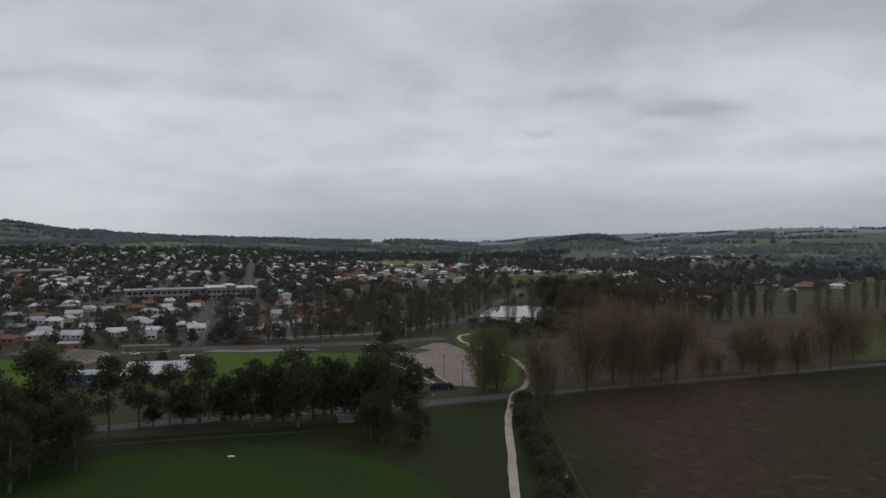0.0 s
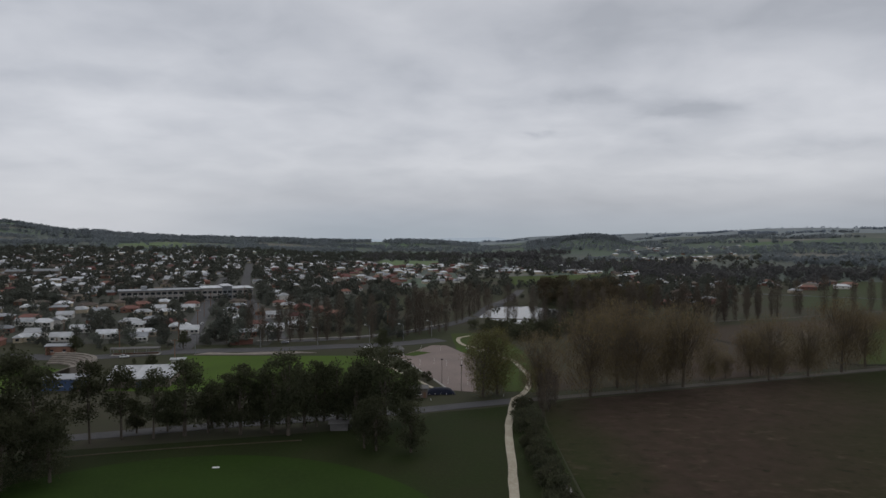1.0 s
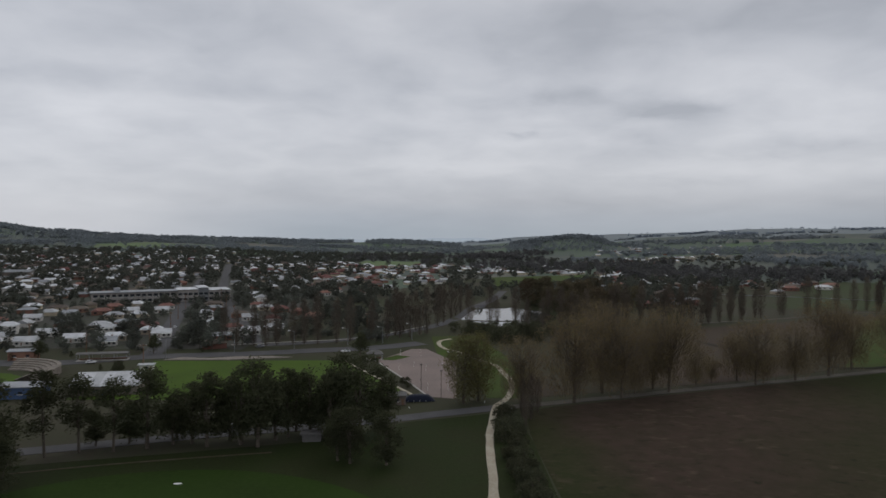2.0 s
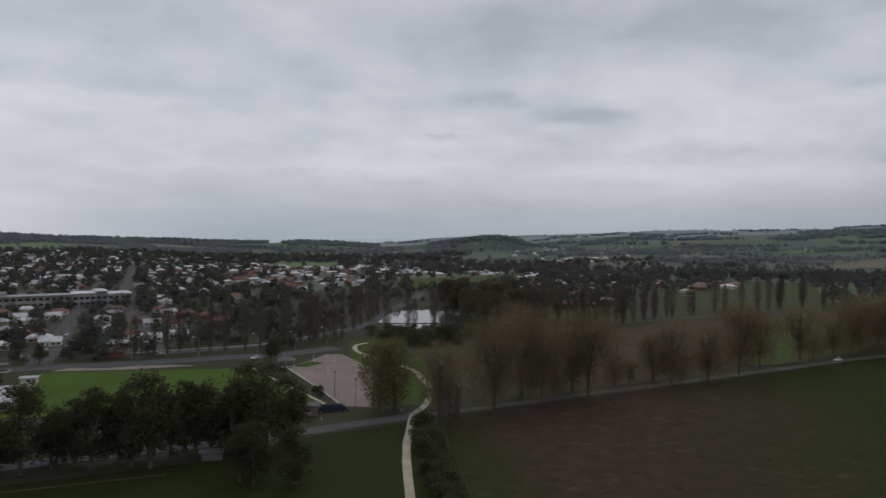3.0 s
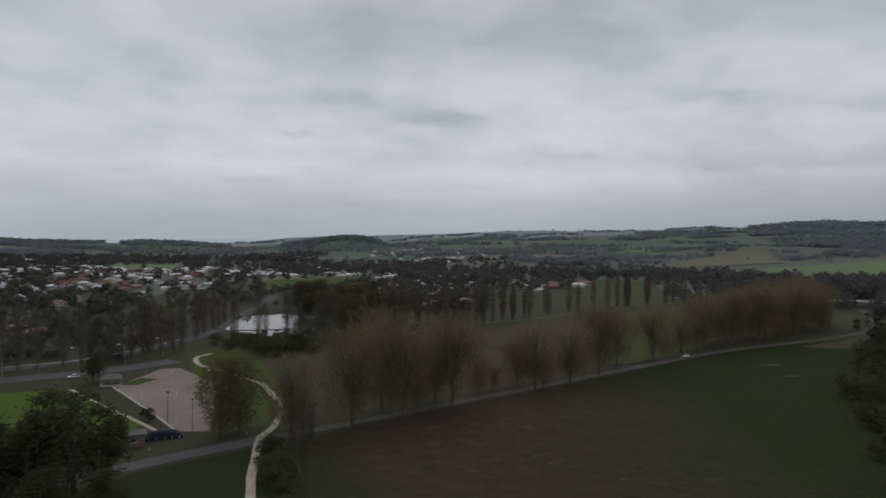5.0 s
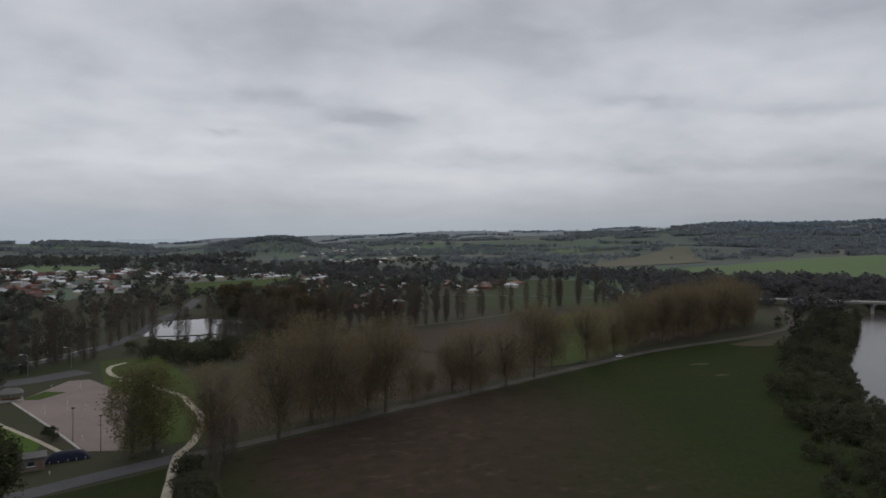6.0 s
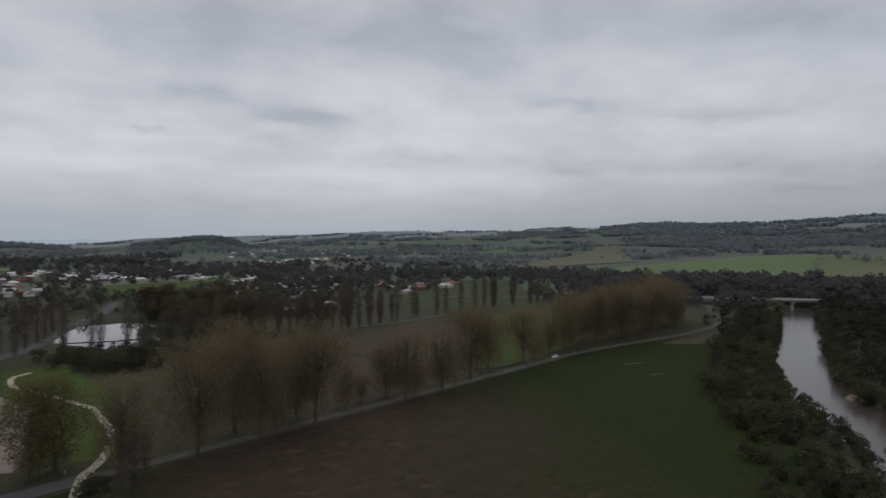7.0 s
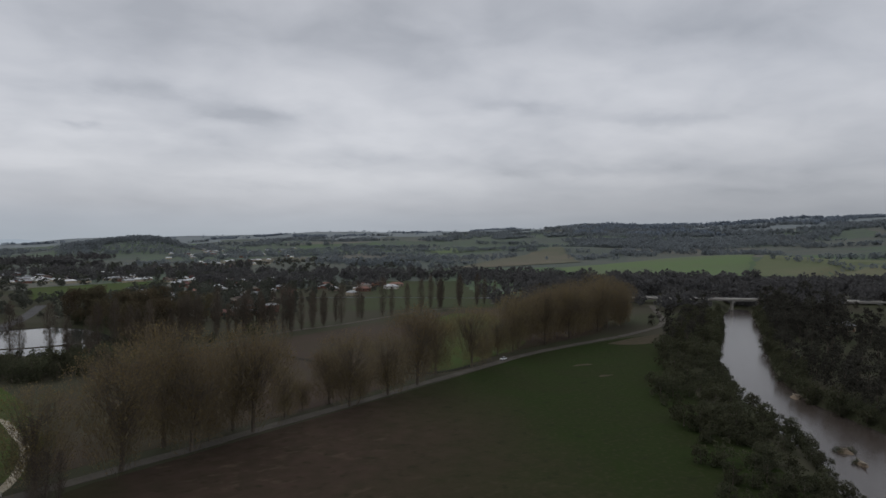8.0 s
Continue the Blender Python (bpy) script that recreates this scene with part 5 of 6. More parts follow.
roofed("oval_shed", -19.5, 141, 5, 3.8, 2.4, 1.6, 0.25, 0, M_ROOF_DULL, M_ROOF_DULL, "dull grey metal shed under the evergreens", "shed", 0, door=False)


def shelter(x, y, turn, w, d, h, label, posts, hip=False):
    ob = empty("shelter", label, "shelter")
    v, f = [], []
    roof_into(v, f, -w / 2, -d / 2, w / 2, d / 2, h + 0.2, 1.1 if hip else 0.35, w * 0.3 if hip else 0)
    part("roof", mesh_from("roof", v, f, M_ROOF_DULL), ob)
    for i in range(posts):
        for side in (-1, 1):
            c = -w / 2 + 0.3 + i * (w - 0.6) / (posts - 1)
            part("post", boxes("post", [(c - 0.08, side * (d / 2 - 0.3) - 0.06, -0.3, c + 0.04, side * (d / 2 - 0.3) + 0.06, h)], M_STEEL), ob)
    part("floor_slab", boxes("floor_slab", [(-w / 2, -d / 2, -0.3, w / 2, d / 2, 0.12)], M_CONCRETE), ob)
    part("bench", boxes("bench", [(-w / 2 + 0.6, 0.2, 0.12, w / 2 - 0.6, 0.7, 0.55)], M_DOOR), ob)
    ob.matrix_basis = pose(x, y, 0, 0, 0, turn)


shelter(-104, 231, 12, 16, 4.5, 2.2, "long flat-roofed shelter beside the road", 5)
shelter(-13.6, 233.5, 8, 5.6, 4.8, 1.9, "small picnic shelter at the corner of the court", 3, True)


M_TERRACE = material("weathered_terrace_concrete", (0.24, 0.21, 0.18), (0.17, 0.15, 0.13), scale=0.4, fine=3.0)


def terraces(cx, cy):
    """Curved concrete steps of an open-air theatre."""
    ob = empty("terraces", "curved pale concrete terraces of an open theatre", "terraces")
    for k in range(6):
        r0, r1, top = 10 + 1.25 * k, 11.25 + 1.25 * k, 0.4 + 0.42 * k
        v, f = [], []
        n = 30
        for i in range(n + 1):
            a = radians(-28 + 128 * i / n)
            c, s = math.cos(a), math.sin(a)
            v += [(r0 * c, r0 * s, -0.2), (r0 * c, r0 * s, top), (r1 * c, r1 * s, top), (r1 * c, r1 * s, -0.2)]
            if i:
                p, q = 4 * i - 4, 4 * i
                f += [(p, p + 1, q + 1, q), (p + 1, p + 2, q + 2, q + 1), (p + 2, p + 3, q + 3, q + 2)]
        part("step", mesh_from("step", v, f, M_TERRACE), ob)
    ob.matrix_basis = pose(cx, cy, 0)


terraces(-123, 203)


M_SCHOOL = material("grey_rendered_wall", (0.33, 0.31, 0.29), (0.27, 0.25, 0.23), scale=0.3, fine=3.0)


def school():
    """A long two-storey school block with taller pale-roofed ends."""
    ob = empty("school_building", "long two-storey pale school block with white roofs", "building")
    part("wall", boxes("wall", [(-37, -6, -1, 10, 6, 6.4)], M_SCHOOL), ob)
    part("roof", boxes("roof", [(-37.8, -7, 6.4, 10, 7, 6.9)], M_ROOF_GREY), ob)
    for k in range(2):
        for i in range(14):
            x = -35.8 + i * 3.25
            pane = part("window", boxes("window", [(x, -6.08, 0.9 + 3.1 * k, x + 2.3, -5.9, 2.4 + 3.1 * k)], M_GLASS), ob)
            part("sill", boxes("sill", [(x - 0.1, -6.2, 0.8 + 3.1 * k, x + 2.4, -5.95, 0.89 + 3.1 * k)], M_WHITE), pane)
    part("rooftop_plant", boxes("rooftop_plant", [(-25, -2, 6.9, -21.5, 2, 9.0)], M_ROOF_GREY), ob)
    for x0, x1, h, mat in ((10, 22, 8.4, M_SCHOOL), (22, 28, 9.4, M_ROOF_GREY), (28, 41, 7.8, M_SCHOOL)):
        part("block", boxes("block", [(x0 + 0.02, -8, -1, x1 - 0.02, 7, h - 1.2)], mat), ob)
        v, f = [], []
        roof_into(v, f, x0 - 0.4, -8.8, x1 + 0.3, 7.6, h - 0.9, 0.9, 2.0)
        part("roof", mesh_from("roof", v, f, M_ROOF_WHITE), ob)
        n = int((x1 - x0) / 3)
        for i in range(n):
            c = x0 + (i + 0.5) * (x1 - x0) / n
            for z0 in (0.9, 4.0):
                part("window", boxes("window", [(c - 1.1, -8.08, z0, c + 1.1, -7.9, z0 + 1.4)], M_GLASS), ob)
    ob.matrix_basis = pose(-160, 425, z_at(-160, 425), 0, 0, 25)


school()
front = [(-160 + 0.906 * u - 0.423 * w, 425 + 0.423 * u + 0.906 * w) for u, w in ((-34, -15), (-27, -20), (-22, -14), (-14, -17), (-8, -23), (-3, -14), (3, -19), (9, -15), (16, -21), (24, -16), (31, -19), (37, -15), (43, -12), (-18, -25), (20, -27), (35, -26))]
plant(garden_trees, [p for p in front if not any((p[0] - a) ** 2 + (p[1] - b) ** 2 < 49 for a, b in taken)], 29, 0.6, 0.95)
roofed("warehouse", -352, 590, 20, 40, 20, 4.5, 1.6, 0, M_WALL_DULL, M_ROOF_GREY, "wide warehouse with a grey metal roof", "warehouse", 5)
roofed("church_hall", -272, 472, 20, 17, 14, 3.2, 2.2, 6, M_WALL_WHITE, M_ROOF_WHITE, "pale-roofed hall among the trees", "hall", 3)
roofed("farm_shed", 1150, 816, -38, 58, 10, 2.6, 1.6, 0, M_WALL_DULL, M_ROOF_WHITE, "long white farm shed on the hill", "shed", 4)
for x, y, m_wall, m_roof, label in ((286, 528, M_WALL_WHITE, M_ROOF_BROWN, "white unit with a brown tile roof near the lawns"), (298, 545, M_WALL_BRICK, M_ROOF_RED, "brick unit with a red tile roof near the lawns"), (306, 520, M_WALL_WHITE, M_ROOF_WHITE, "white unit with a pale roof near the lawns"), (318, 560, M_WALL_BRICK, M_ROOF_BROWN, "brick unit with a brown tile roof near the lawns"), (276, 512, M_WALL_BRICK, M_ROOF_RED, "brick unit with a red tile roof near the lawns"), (322, 538, M_WALL_CREAM, M_ROOF_RED, "cream unit with a red tile roof near the lawns")):
    roofed("housing_unit", x, y, -20, 11, 7, 2.1, 1.4, 3, m_wall, m_roof, label, "house", 3)
for x, y in ((372, 204), (440, 195), (490, 205), (405, 182)):
    roofed("riverside_house", x, y, -50, 12, 8, 2.8, 1.6, 3, M_WALL_CREAM, M_ROOF_GREY, "cream house half hidden by river trees", "house", 2)


# ---- poles, lamps and posts ----
def rod(v, f, a, b, r0, r1, sides=8):
    limb(v, f, a, b, r0, r1, sides)
    k = len(v) - sides
    f.append(tuple(range(k, k + sides)))


def street_lamp(x, y, tall, turn, label, m_pole):
    ob = empty("street_lamp", label, "lamp", "street lamps")
    v, f = [], []
    rod(v, f, (0, 0, -0.3), (0, 0, tall), 0.11, 0.07)
    part("pole", mesh_from("pole", v, f, m_pole), ob)
    v, f = [], []
    rod(v, f, (0, 0, tall - 0.05), (1.5, 0, tall + 0.35), 0.05, 0.04, 6)
    part("arm", mesh_from("arm", v, f, m_pole), ob)
    part("lantern", boxes("lantern", [(1.4, -0.16, tall + 0.26, 2.2, 0.16, tall + 0.44)], M_WHITE), ob)
    ob.matrix_basis = pose(x, y, 0, 0, 0, turn)


for x, y, h, turn in ((-65, 247.6, 6.4, 200), (-45, 254.6, 6.4, 200), (-26, 262, 6.4, 200), (-13, 265.5, 6.4, 200), (-2, 276, 6.4, 190), (-84, 233, 6.4, 200)):
    street_lamp(x, y, h, turn, "grey steel street lamp beside the wide road", M_STEEL)


def flood_pole(x, y, tall, m_pole, label):
    ob = empty("floodlight_pole", label, "pole", "poles round the court")
    v, f = [], []
    rod(v, f, (0, 0, -0.3), (0, 0, tall), 0.07, 0.05)
    part("pole", mesh_from("pole", v, f, m_pole), ob)
    part("lamp_head", boxes("lamp_head", [(-0.3, -0.1, tall - 0.05, 0.3, 0.15, tall + 0.2)], M_DARK), ob)
    ob.matrix_basis = pose(x, y, 0)


for x, y in ((2.7, 187.0), (8, 178.2)):
    flood_pole(x, y, 7.0, M_DARK, "dark floodlight pole at the gravel court's edge")


def power_pole(x, y, tall):
    ob = empty("power_pole", "weathered timber power pole with a crossarm", "pole", "power poles")
    v, f = [], []
    rod(v, f, (0, 0, -0.4), (0, 0, tall), 0.17, 0.11)
    part("pole", mesh_from("pole", v, f, M_DOOR), ob)
    part("crossarm", boxes("crossarm", [(-1.1, -0.06, tall - 0.7, 1.1, 0.06, tall - 0.55)], M_DOOR), ob)
    for c in (-0.95, 0, 0.95):
        part("insulator", boxes("insulator", [(c - 0.06, -0.06, tall - 0.55, c + 0.06, 0.06, tall - 0.3)], M_WHITE), ob)
    ob.matrix_basis = pose(x, y, z_at(x, y), 0, 0, 20)


for x, y in ((-84, 214.5), (-101, 262), (-107, 300), (-118, 340), (-130, 385), (-88, 330), (-106, 380), (-122, 425), (-146, 262), (-112, 236), (-22, 300), (2, 330)):
    power_pole(x, y, 8.2)


def goal_post(x, y):
    ob = empty("netball_post", "slim white netball post with a ring", "post", "netball posts")
    v, f = [], []
    rod(v, f, (0, 0, -0.1), (0, 0, 3.05), 0.05, 0.04)
    part("pole", mesh_from("pole", v, f, M_WHITE), ob)
    v, f = [], []
    for i in range(12):
        a, b = i * math.tau / 12, (i + 1) * math.tau / 12
        limb(v, f, (0.3 + 0.19 * math.cos(a), 0.19 * math.sin(a), 3.0), (0.3 + 0.19 * math.cos(b), 0.19 * math.sin(b), 3.0), 0.02, 0.02, 3)
    part("ring", mesh_from("ring", v, f, M_STEEL), ob)
    ob.matrix_basis = pose(x, y, 0.06, 0, 0, 90) @ Matrix.Scale(1 / PLAN, 4)


for x, y in ((-4.5, 214), (4, 213), (-5, 240), (2, 240), (4.5, 186), (10, 186), (0, 218), (9, 216)):
    goal_post(x, y)


def bollard(x, y):
    ob = empty("marker_post", "short white marker post beside the lane", "post", "marker posts")
    part("shaft", boxes("shaft", [(-0.09, -0.09, -0.2, 0.09, 0.09, 0.95)], M_WHITE), ob)
    part("cap", boxes("cap", [(-0.11, -0.11, 0.95, 0.11, 0.11, 1.05)], M_DARK), ob)
    ob.matrix_basis = pose(x, y, 0) @ Matrix.Scale(1 / PLAN, 4)


for x, y in ((0, 167), (19, 172.5), (23.5, 170.8), (25, 165.5)):
    bollard(x, y)


def picnic_table(x, y, turn):
    ob = empty("picnic_table", "pale concrete picnic table on the lawn", "table", "picnic tables")
    part("tabletop", boxes("tabletop", [(-1.4, -0.45, 0.7, 1.4, 0.45, 0.8)], M_WHITE), ob)
    for s in (-1, 1):
        part("bench", boxes("bench", [(-1.4, s * 0.95 - 0.18, 0.4, 1.4, s * 0.95 + 0.18, 0.48)], M_WHITE), ob)
        part("leg", boxes("leg", [(s * 1.0 - 0.08, -0.9, -0.1, s * 1.0 + 0.08, 0.9, 0.42), (s * 1.0 - 0.07, -0.3, 0.42, s * 1.0 + 0.07, 0.3, 0.7)], M_CONCRETE), ob)
    ob.matrix_basis = pose(x, y, 0.05, 0, 0, turn) @ Matrix.Scale(1 / PLAN, 4)


picnic_table(12.5, 246, 10)
picnic_table(16, 239.5, 5)


def tarpaulin_heap():
    """A long low heap under a dark tarpaulin."""
    ob = empty("tarpaulin_heap", "dark blue tarpaulin over a long low heap", "tarpaulin")
    v, f = [], []
    nx, ny = 16, 8
    r = random.Random(5)
    for i in range(nx + 1):
        for j in range(ny + 1):
            u, w = i / nx * 2 - 1, j / ny * 2 - 1
            z = 1.7 * max(0, 1 - u ** 4) * max(0, 1 - w ** 2) ** 0.6 + r.uniform(-0.07, 0.07)
            v.append((u * 4.0, w * 1.6, max(-0.05, z)))
            if i and j:
                k = i * (ny + 1) + j
                f.append((k - ny - 2, k - 1, k, k - ny - 1))
    part("cover", mesh_from("cover", v, f, M_BLUE_DARK, True), ob)
    for i in range(5):
        part("rope", boxes("rope", [(-3 + i * 1.5, -1.72, 0.0, -2.95 + i * 1.5, -1.62, 0.5)], M_WHITE), ob)
    ob.matrix_basis = pose(2.3, 175.2, 0.05, 0, 0, 6)


M_BLUE_DARK = material("navy_tarpaulin", (0.018, 0.022, 0.038), (0.014, 0.017, 0.03), scale=0.8, fine=5.0, rough=0.5, bump=0.4)
tarpaulin_heap()

M_BARE = material("trodden_bare_ground", (0.068, 0.054, 0.036), (0.048, 0.044, 0.024), scale=0.35, fine=2.5, third=(0.095, 0.078, 0.055))
for x, y, w, d in ((193, 204, 4.6, 1.5), (185, 187, 3.6, 1.0)):
    slab("bare_patch", [(x + w * (0.85 + 0.2 * math.sin(3 * a + x)) * math.cos(a), y + d * (0.85 + 0.25 * math.sin(2 * a + y)) * math.sin(a)) for a in [i * math.tau / 28 for i in range(28)]], 0.075, M_BARE, "trodden bare patch in the green paddock", "ground")
slab("bare_corner", [tuple(q) for q in glide([(238, 233), (262, 238.5), (284, 240), (281, 234), (268, 226), (250, 224), (240, 228)], 3.0)], 0.075, M_BARE, "tan bare ground at the paddock's tip", "ground")
slab("skate_park", [(-84, 231), (-80, 236), (-70, 234.5), (-62, 237.5), (-50, 238.5), (-42, 236.6), (-52, 234), (-62, 231.5)], 0.12, M_TERRACE, "pale winding concrete skate path", "pavement")
slab("court_grass", [(-11.5, 232.5), (-6.5, 241), (-1.5, 238), (-7, 231)], 0.085, M_LAWN, "small green corner beside the shelter", "grass")
slab("pitch_cover", [(-38.2 + 0.75 * math.cos(a), 116 + 0.4 * math.sin(a)) for a in [i * math.tau / 16 for i in range(16)]], 0.1, M_WHITE, "small white mat on the oval", "mat")
ribbon("boundary_track", [(-100, 110), (-71, 120.5), (-57.6, 125), (-44, 128.7), (-26, 133)], 0.7, 0.075, M_BARE, "faint worn track round the oval", "path")
ribbon("road_kerb", [(-70, 262), (-47, 270.5), (-28, 277), (-12, 294), (4, 318)], 0.7, 0.2, M_CONCRETE, "pale concrete kerb along the pond road", "kerb")
ribbon("court_kerb", [(-13, 230.5), (-2, 199.7), (5, 178.6)], 0.5, 0.16, M_CONCRETE, "pale concrete edge of the gravel court", "kerb")
ribbon("pond_causeway", [(20, 349), (30, 348), (43, 346.5), (60, 349), (86, 356)], 0.9, 0, M_FLAT, "low grassy causeway across the pond", "path", flat=-1.15)
ribbon("drain", [(161, 224), (150, 219.8), (140, 219.5), (135, 222), (127, 234), (122, 247), (116, 264), (113, 276)], 2.2, 0.07, M_DITCH, "dark drain line across the pasture", "ditch")
ribbon("ditch_water", [(24.2, 92), (24.4, 100), (24.6, 108), (24.8, 113)], 0.7, 0.06, M_RIVER, "narrow strip of water in the ditch", "water")


# ---- vehicles ----
def car(x, y, z, turn, paint, label):
    ob = empty("car", label, "car", "cars")
    bm = bmesh.new()
    sec = [(-2.1, 0.45), (-2.15, 0.8), (-1.9, 0.95), (-0.9, 1.0), (1.0, 1.0), (2.0, 0.85), (2.15, 0.6), (2.1, 0.35), (-2.0, 0.3)]
    rows = [[bm.verts.new((px, side, pz)) for px, pz in sec] for side in (-0.86, 0.86)]
    n = len(sec)
    for i in range(n):
        j = (i + 1) % n
        bm.faces.new((rows[0][i], rows[0][j], rows[1][j], rows[1][i]))
    bm.faces.new(rows[0])
    bm.faces.new(rows[1][::-1])
    bmesh.ops.recalc_face_normals(bm, faces=bm.faces)
    bmesh.ops.bevel(bm, geom=list(bm.edges), offset=0.05, segments=2, affect="EDGES")
    me = bpy.data.meshes.new("body")
    bm.to_mesh(me)
    bm.free()
    me.materials.append(paint)
    part("body", me, ob)
    v = [(-1.7, -0.78, 0.98), (1.0, -0.78, 0.98), (1.0, 0.78, 0.98), (-1.7, 0.78, 0.98), (-1.3, -0.62, 1.42), (0.3, -0.62, 1.42), (0.3, 0.62, 1.42), (-1.3, 0.62, 1.42)]
    f = [(4, 5, 6, 7), (0, 1, 5, 4), (1, 2, 6, 5), (2, 3, 7, 6), (3, 0, 4, 7)]
    part("cabin_glass", mesh_from("cabin_glass", v, f, M_GLASS), ob)
    part("roof", boxes("roof", [(-1.3, -0.63, 1.42, 0.32, 0.63, 1.47)], paint), ob)
    for wx in (-1.3, 1.35):
        for s in (-1, 1):
            v, f = [], []
            limb(v, f, (wx, s * 0.7, 0.31), (wx, s * 0.9, 0.31), 0.31, 0.31, 14)
            f += [tuple(range(14)), tuple(range(14, 28))]
            wheel = part("wheel", mesh_from("wheel", v, f, M_TYRE), ob)
            v, f = [], []
            limb(v, f, (wx, s * 0.88, 0.31), (wx, s * 0.915, 0.31), 0.2, 0.18, 10)
            f.append(tuple(range(10, 20)))
            part("rim", mesh_from("rim", v, f, M_STEEL), wheel)
    for s in (-1, 1):
        part("headlight", boxes("headlight", [(2.08, s * 0.6 - 0.16, 0.62, 2.17, s * 0.6 + 0.16, 0.76)], M_WHITE), ob)
    ob.matrix_basis = pose(x, y, z, 0, 0, turn) @ Matrix.Scale(1 / PLAN, 4)


M_CAR_WHITE = material("white_car_paint", (0.75, 0.75, 0.75), (0.72, 0.72, 0.72), rough=0.25, spec=0.5)
M_CAR_GREY = material("grey_car_paint", (0.18, 0.18, 0.19), (0.17, 0.17, 0.18), rough=0.25, spec=0.5)
car(175.5, 225.3, 0.08, 202, M_CAR_WHITE, "white car on the gravel road beside poplars")
for x, y, turn, paint, label in ((-105, 224.5, 20, M_CAR_WHITE, "white car parked by the shelter"), (-25, 246.5, 200, M_CAR_WHITE, "white car at the field's corner"), (-97.5, 279, 105, M_CAR_WHITE, "white car parked in the street"), (-94.5, 268, 105, M_CAR_GREY, "grey car parked in the street"), (-108, 308, 105, M_CAR_WHITE, "white car parked in the street"), (-58, 256.5, 20, M_CAR_GREY, "grey car beside the wide road"), (-48, 147, 15, M_CAR_WHITE, "white car parked on the lane behind the oval"), (-38, 149.5, 15, M_CAR_GREY, "grey car parked on the lane behind the oval")):
    car(x, y, 0.08, turn, paint, label)


# ---- the river bridge ----
def bridge():
    ob = empty("bridge", "long pale concrete road bridge over the river", "bridge")
    a, b = np.array((385.0, 358.0)), np.array((554.0, 217.0))
    d = (b - a) / np.linalg.norm(b - a)
    L = float(np.linalg.norm(b - a))
    part("deck", boxes("deck", [(0, -4.0, 3.9, L, 4.0, 4.5)], M_CONCRETE), ob)
    for s in (-1, 1):
        part("girder", boxes("girder", [(0, s * 2.6 - 0.4, 3.0, L, s * 2.6 + 0.4, 3.9)], M_CONCRETE), ob)
        part("kerb", boxes("kerb", [(0, s * 3.8 - 0.12, 4.5, L, s * 3.8 + 0.12, 4.8)], M_CONCRETE), ob)
        part("handrail", boxes("handrail", [(0, s * 3.85 - 0.04, 5.2, L, s * 3.85 + 0.04, 5.28)], M_STEEL), ob)
        for i in range(0, int(L / 6)):
            part("rail_post", boxes("rail_post", [(i * 6 + 0.5, s * 3.85 - 0.04, 4.8, i * 6 + 0.58, s * 3.85 + 0.04, 5.2)], M_STEEL), ob)
    for along in (31.5, 78.5, 125.5, 172.5):
        p = a + d * along
        z0 = z_at(p[0], p[1]) - 1
        part("pier", boxes("pier", [(along - 0.6, -1.6, z0, along + 0.6, 1.6, 2.4), (along - 0.8, -3.6, 2.2, along + 0.8, 3.6, 3.02)], M_CONCRETE), ob)
    ob.matrix_basis = pose(a[0], a[1], 0, 0, 0, math.degrees(math.atan2(d[1], d[0])))
    return a, d, L


A, D, L = bridge()
p = A + D * (L * 0.2)
car(p[0], p[1], 4.5, math.degrees(math.atan2(D[1], D[0])), M_CAR_WHITE, "white car crossing the bridge")


ribbon("bridge_road", [(150, 512), (200, 490), (250, 468), (300, 440), (340, 405), (366, 374), (386, 357)], 8.5, 0, M_ASPHALT, "raised road leading to the bridge", flat=lambda x: 0.4 + 4.0 * float(smooth(300, 384, x)), depth=5.0)
ribbon("guard_rail", [(200, 485), (250, 463), (298, 435.5), (336, 401), (362, 371), (382, 354)], 0.2, 0, M_STEEL, "steel guard rail along the bridge road", "rail", flat=lambda x: 1.2 + 4.0 * float(smooth(300, 384, x)), depth=0.4)


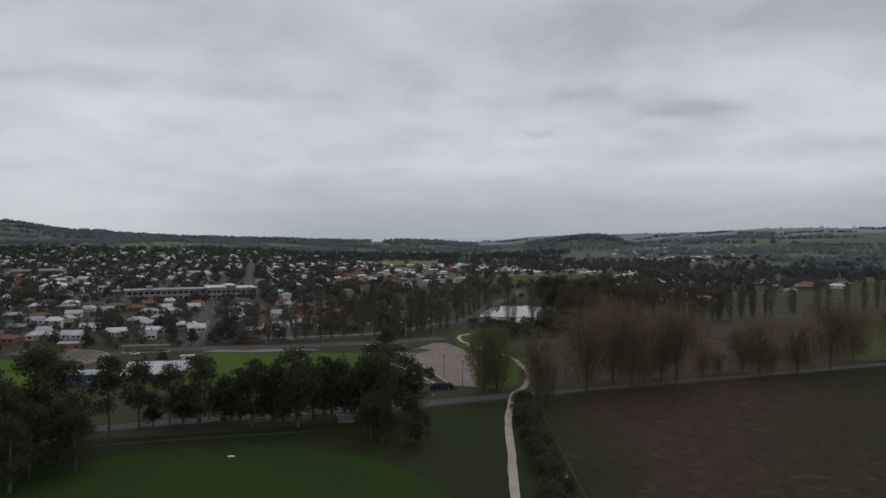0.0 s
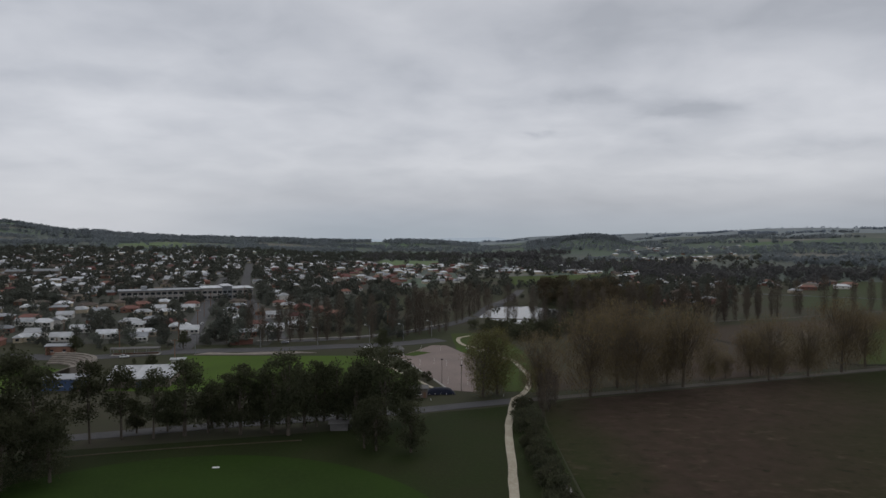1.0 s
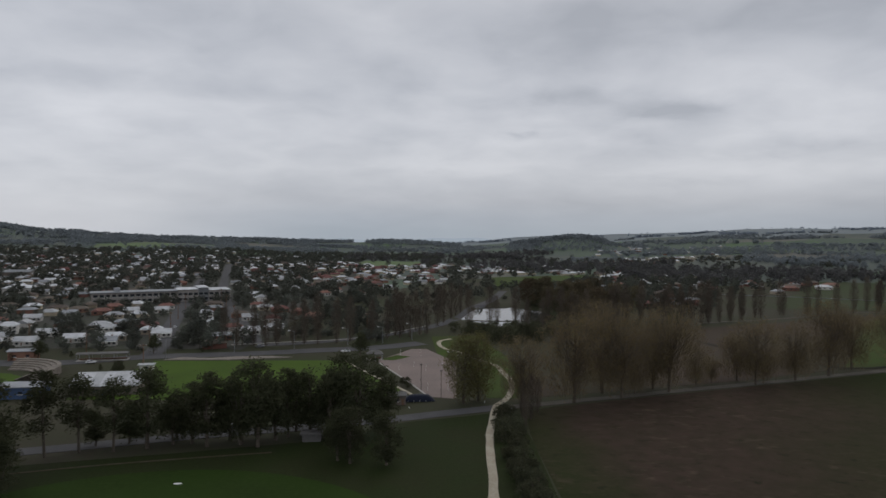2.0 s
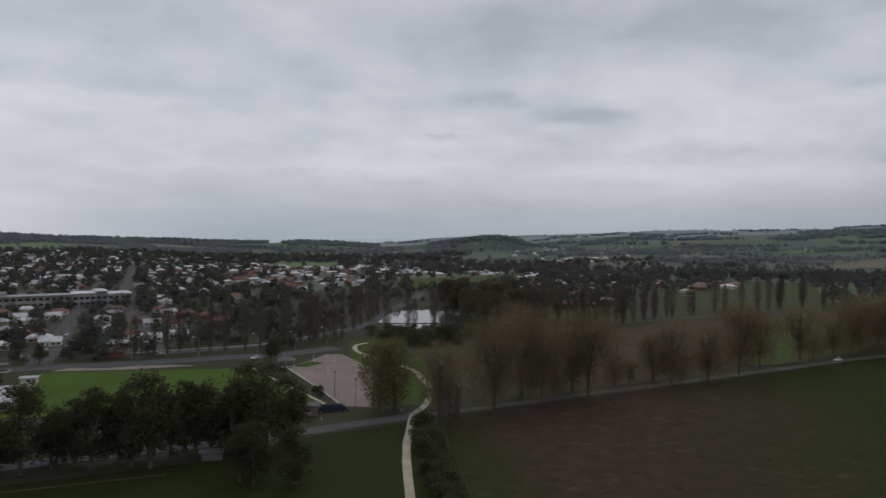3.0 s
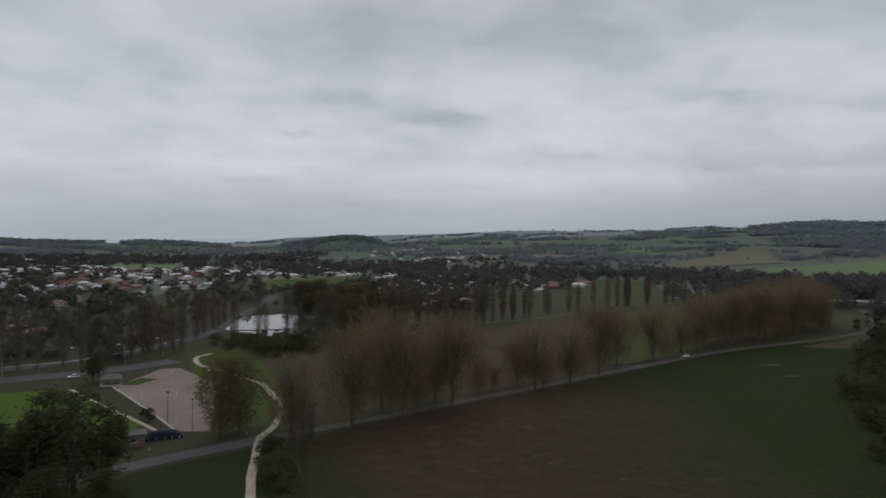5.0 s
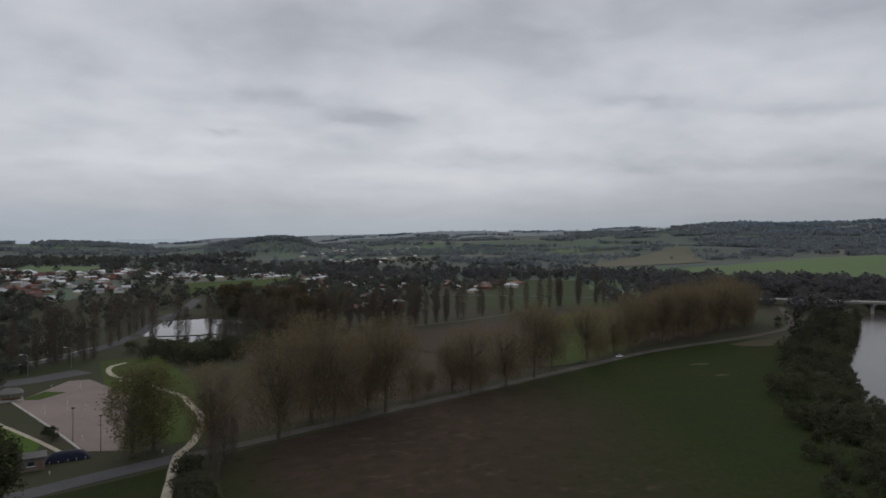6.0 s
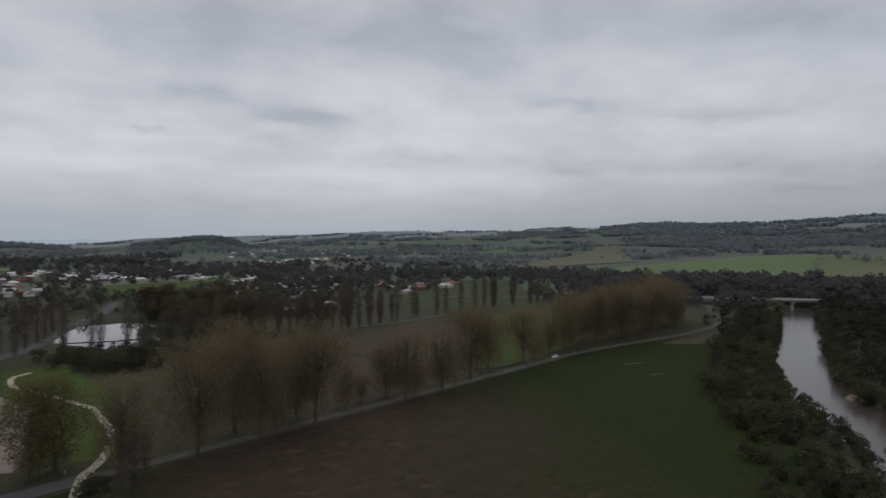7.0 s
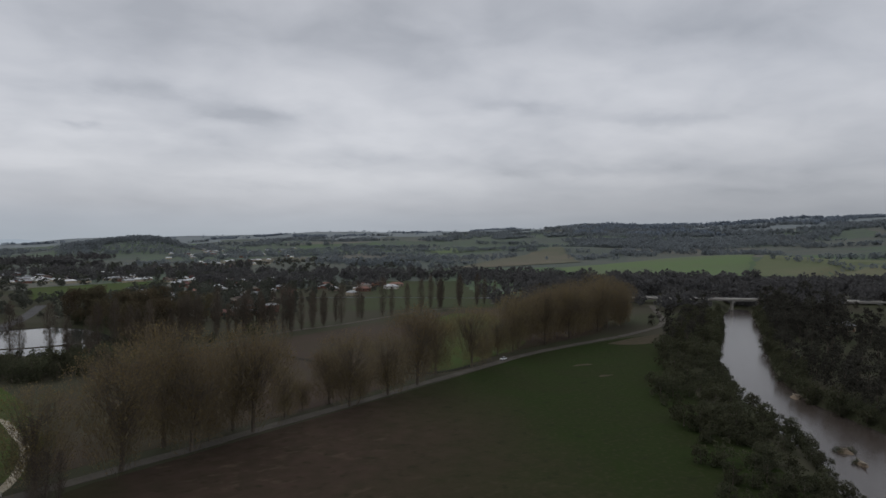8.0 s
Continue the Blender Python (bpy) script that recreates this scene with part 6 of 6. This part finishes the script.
# ---- in the river ----
def gravel_bar(x, y, turn, w, d, seed, label):
    ob = empty("gravel_bar", label, "river bar", "bars in the river")
    r = random.Random(seed)
    v, f = [(0, 0, 0.75)], []
    n, rings = 18, 4
    for k in range(1, rings + 1):
        for i in range(n):
            a = i * math.tau / n
            s = k / rings * (0.8 + 0.35 * math.sin(a * 2 + seed) + r.uniform(-0.05, 0.05))
            v.append((w * s * math.cos(a), d * s * math.sin(a), 0.75 - 1.1 * (k / rings) ** 1.6 + r.uniform(-0.05, 0.05)))
    for i in range(n):
        f.append((0, 1 + i, 1 + (i + 1) % n))
        for k in range(1, rings):
            p0, p1 = 1 + (k - 1) * n, 1 + k * n
            f.append((p0 + i, p1 + i, p1 + (i + 1) % n, p0 + (i + 1) % n))
    part("bank", mesh_from("bank", v, f, M_SAND, True), ob)
    for _ in range(5):
        v, f = [], []
        a, q = r.uniform(0, 6.28), r.uniform(-0.5, 0.5)
        limb(v, f, (q * w - 1.5 * math.cos(a), -1.0 * math.sin(a) * d * 0.3, 0.55), (q * w + 1.8 * math.cos(a), 1.2 * math.sin(a) * d * 0.3, 0.9), 0.16, 0.07, 6)
        part("driftwood", mesh_from("driftwood", v, f, M_DRIFT), ob)
    ob.matrix_basis = pose(x, y, -3.1, 0, 0, turn)


M_SAND = material("river_gravel", (0.22, 0.17, 0.12), (0.16, 0.125, 0.09), scale=0.5, fine=3.0, third=(0.28, 0.23, 0.17), bump=0.4)
M_DRIFT = material("bleached_driftwood", (0.36, 0.31, 0.25), (0.28, 0.24, 0.19), scale=0.8, fine=5.0)
gravel_bar(221.7, 145.8, 40, 5.6, 2.6, 3, "pale gravel bar with driftwood in the river")
gravel_bar(176.5, 111, 45, 3.2, 1.8, 5, "small dark gravel islet in the river")
gravel_bar(170.5, 105, 45, 2.4, 1.4, 6, "small dark gravel islet in the river")
plant(shrubs, [(175.5, 112, 0.4), (178, 110.5, 0.34), (170.5, 105.5, 0.36), (245.7, 183.2, 0.24)], 50)
plant(eucs, [(165, 117, 0.62)], 51)


# ---- the farthest hills, a plain line glowing in the colour of haze ----
def distant_range():
    m = bpy.data.materials.new("hazy_distance")
    m.use_nodes = True
    bs = m.node_tree.nodes["Principled BSDF"]
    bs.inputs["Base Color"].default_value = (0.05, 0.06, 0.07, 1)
    # emission gives the strip its haze brightness; the hills themselves emit nothing
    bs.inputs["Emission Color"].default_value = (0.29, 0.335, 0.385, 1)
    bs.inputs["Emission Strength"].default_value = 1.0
    v, f = [], []
    for i in range(241):
        b = -30 + i * 0.5
        h = 6 + 5 * math.sin(b * 0.21 + 0.6) + 5 * math.sin(b * 0.63) + 3 * math.sin(b * 1.7 + 1)
        x, y = 3530 * math.sin(radians(b)), 3530 * math.cos(radians(b))
        v += [(x, y, -90), (x, y, h)]
        if i:
            f.append((2 * i - 2, 2 * i, 2 * i + 1, 2 * i - 1))
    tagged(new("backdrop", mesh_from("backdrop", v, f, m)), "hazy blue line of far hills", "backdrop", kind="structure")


distant_range()

# ---- from plan units to metres ----
for ob in scene.objects:
    if ob.parent is None and ob.type in {"MESH", "EMPTY"}:
        ob.matrix_basis = Matrix.Scale(PLAN, 4) @ ob.matrix_basis
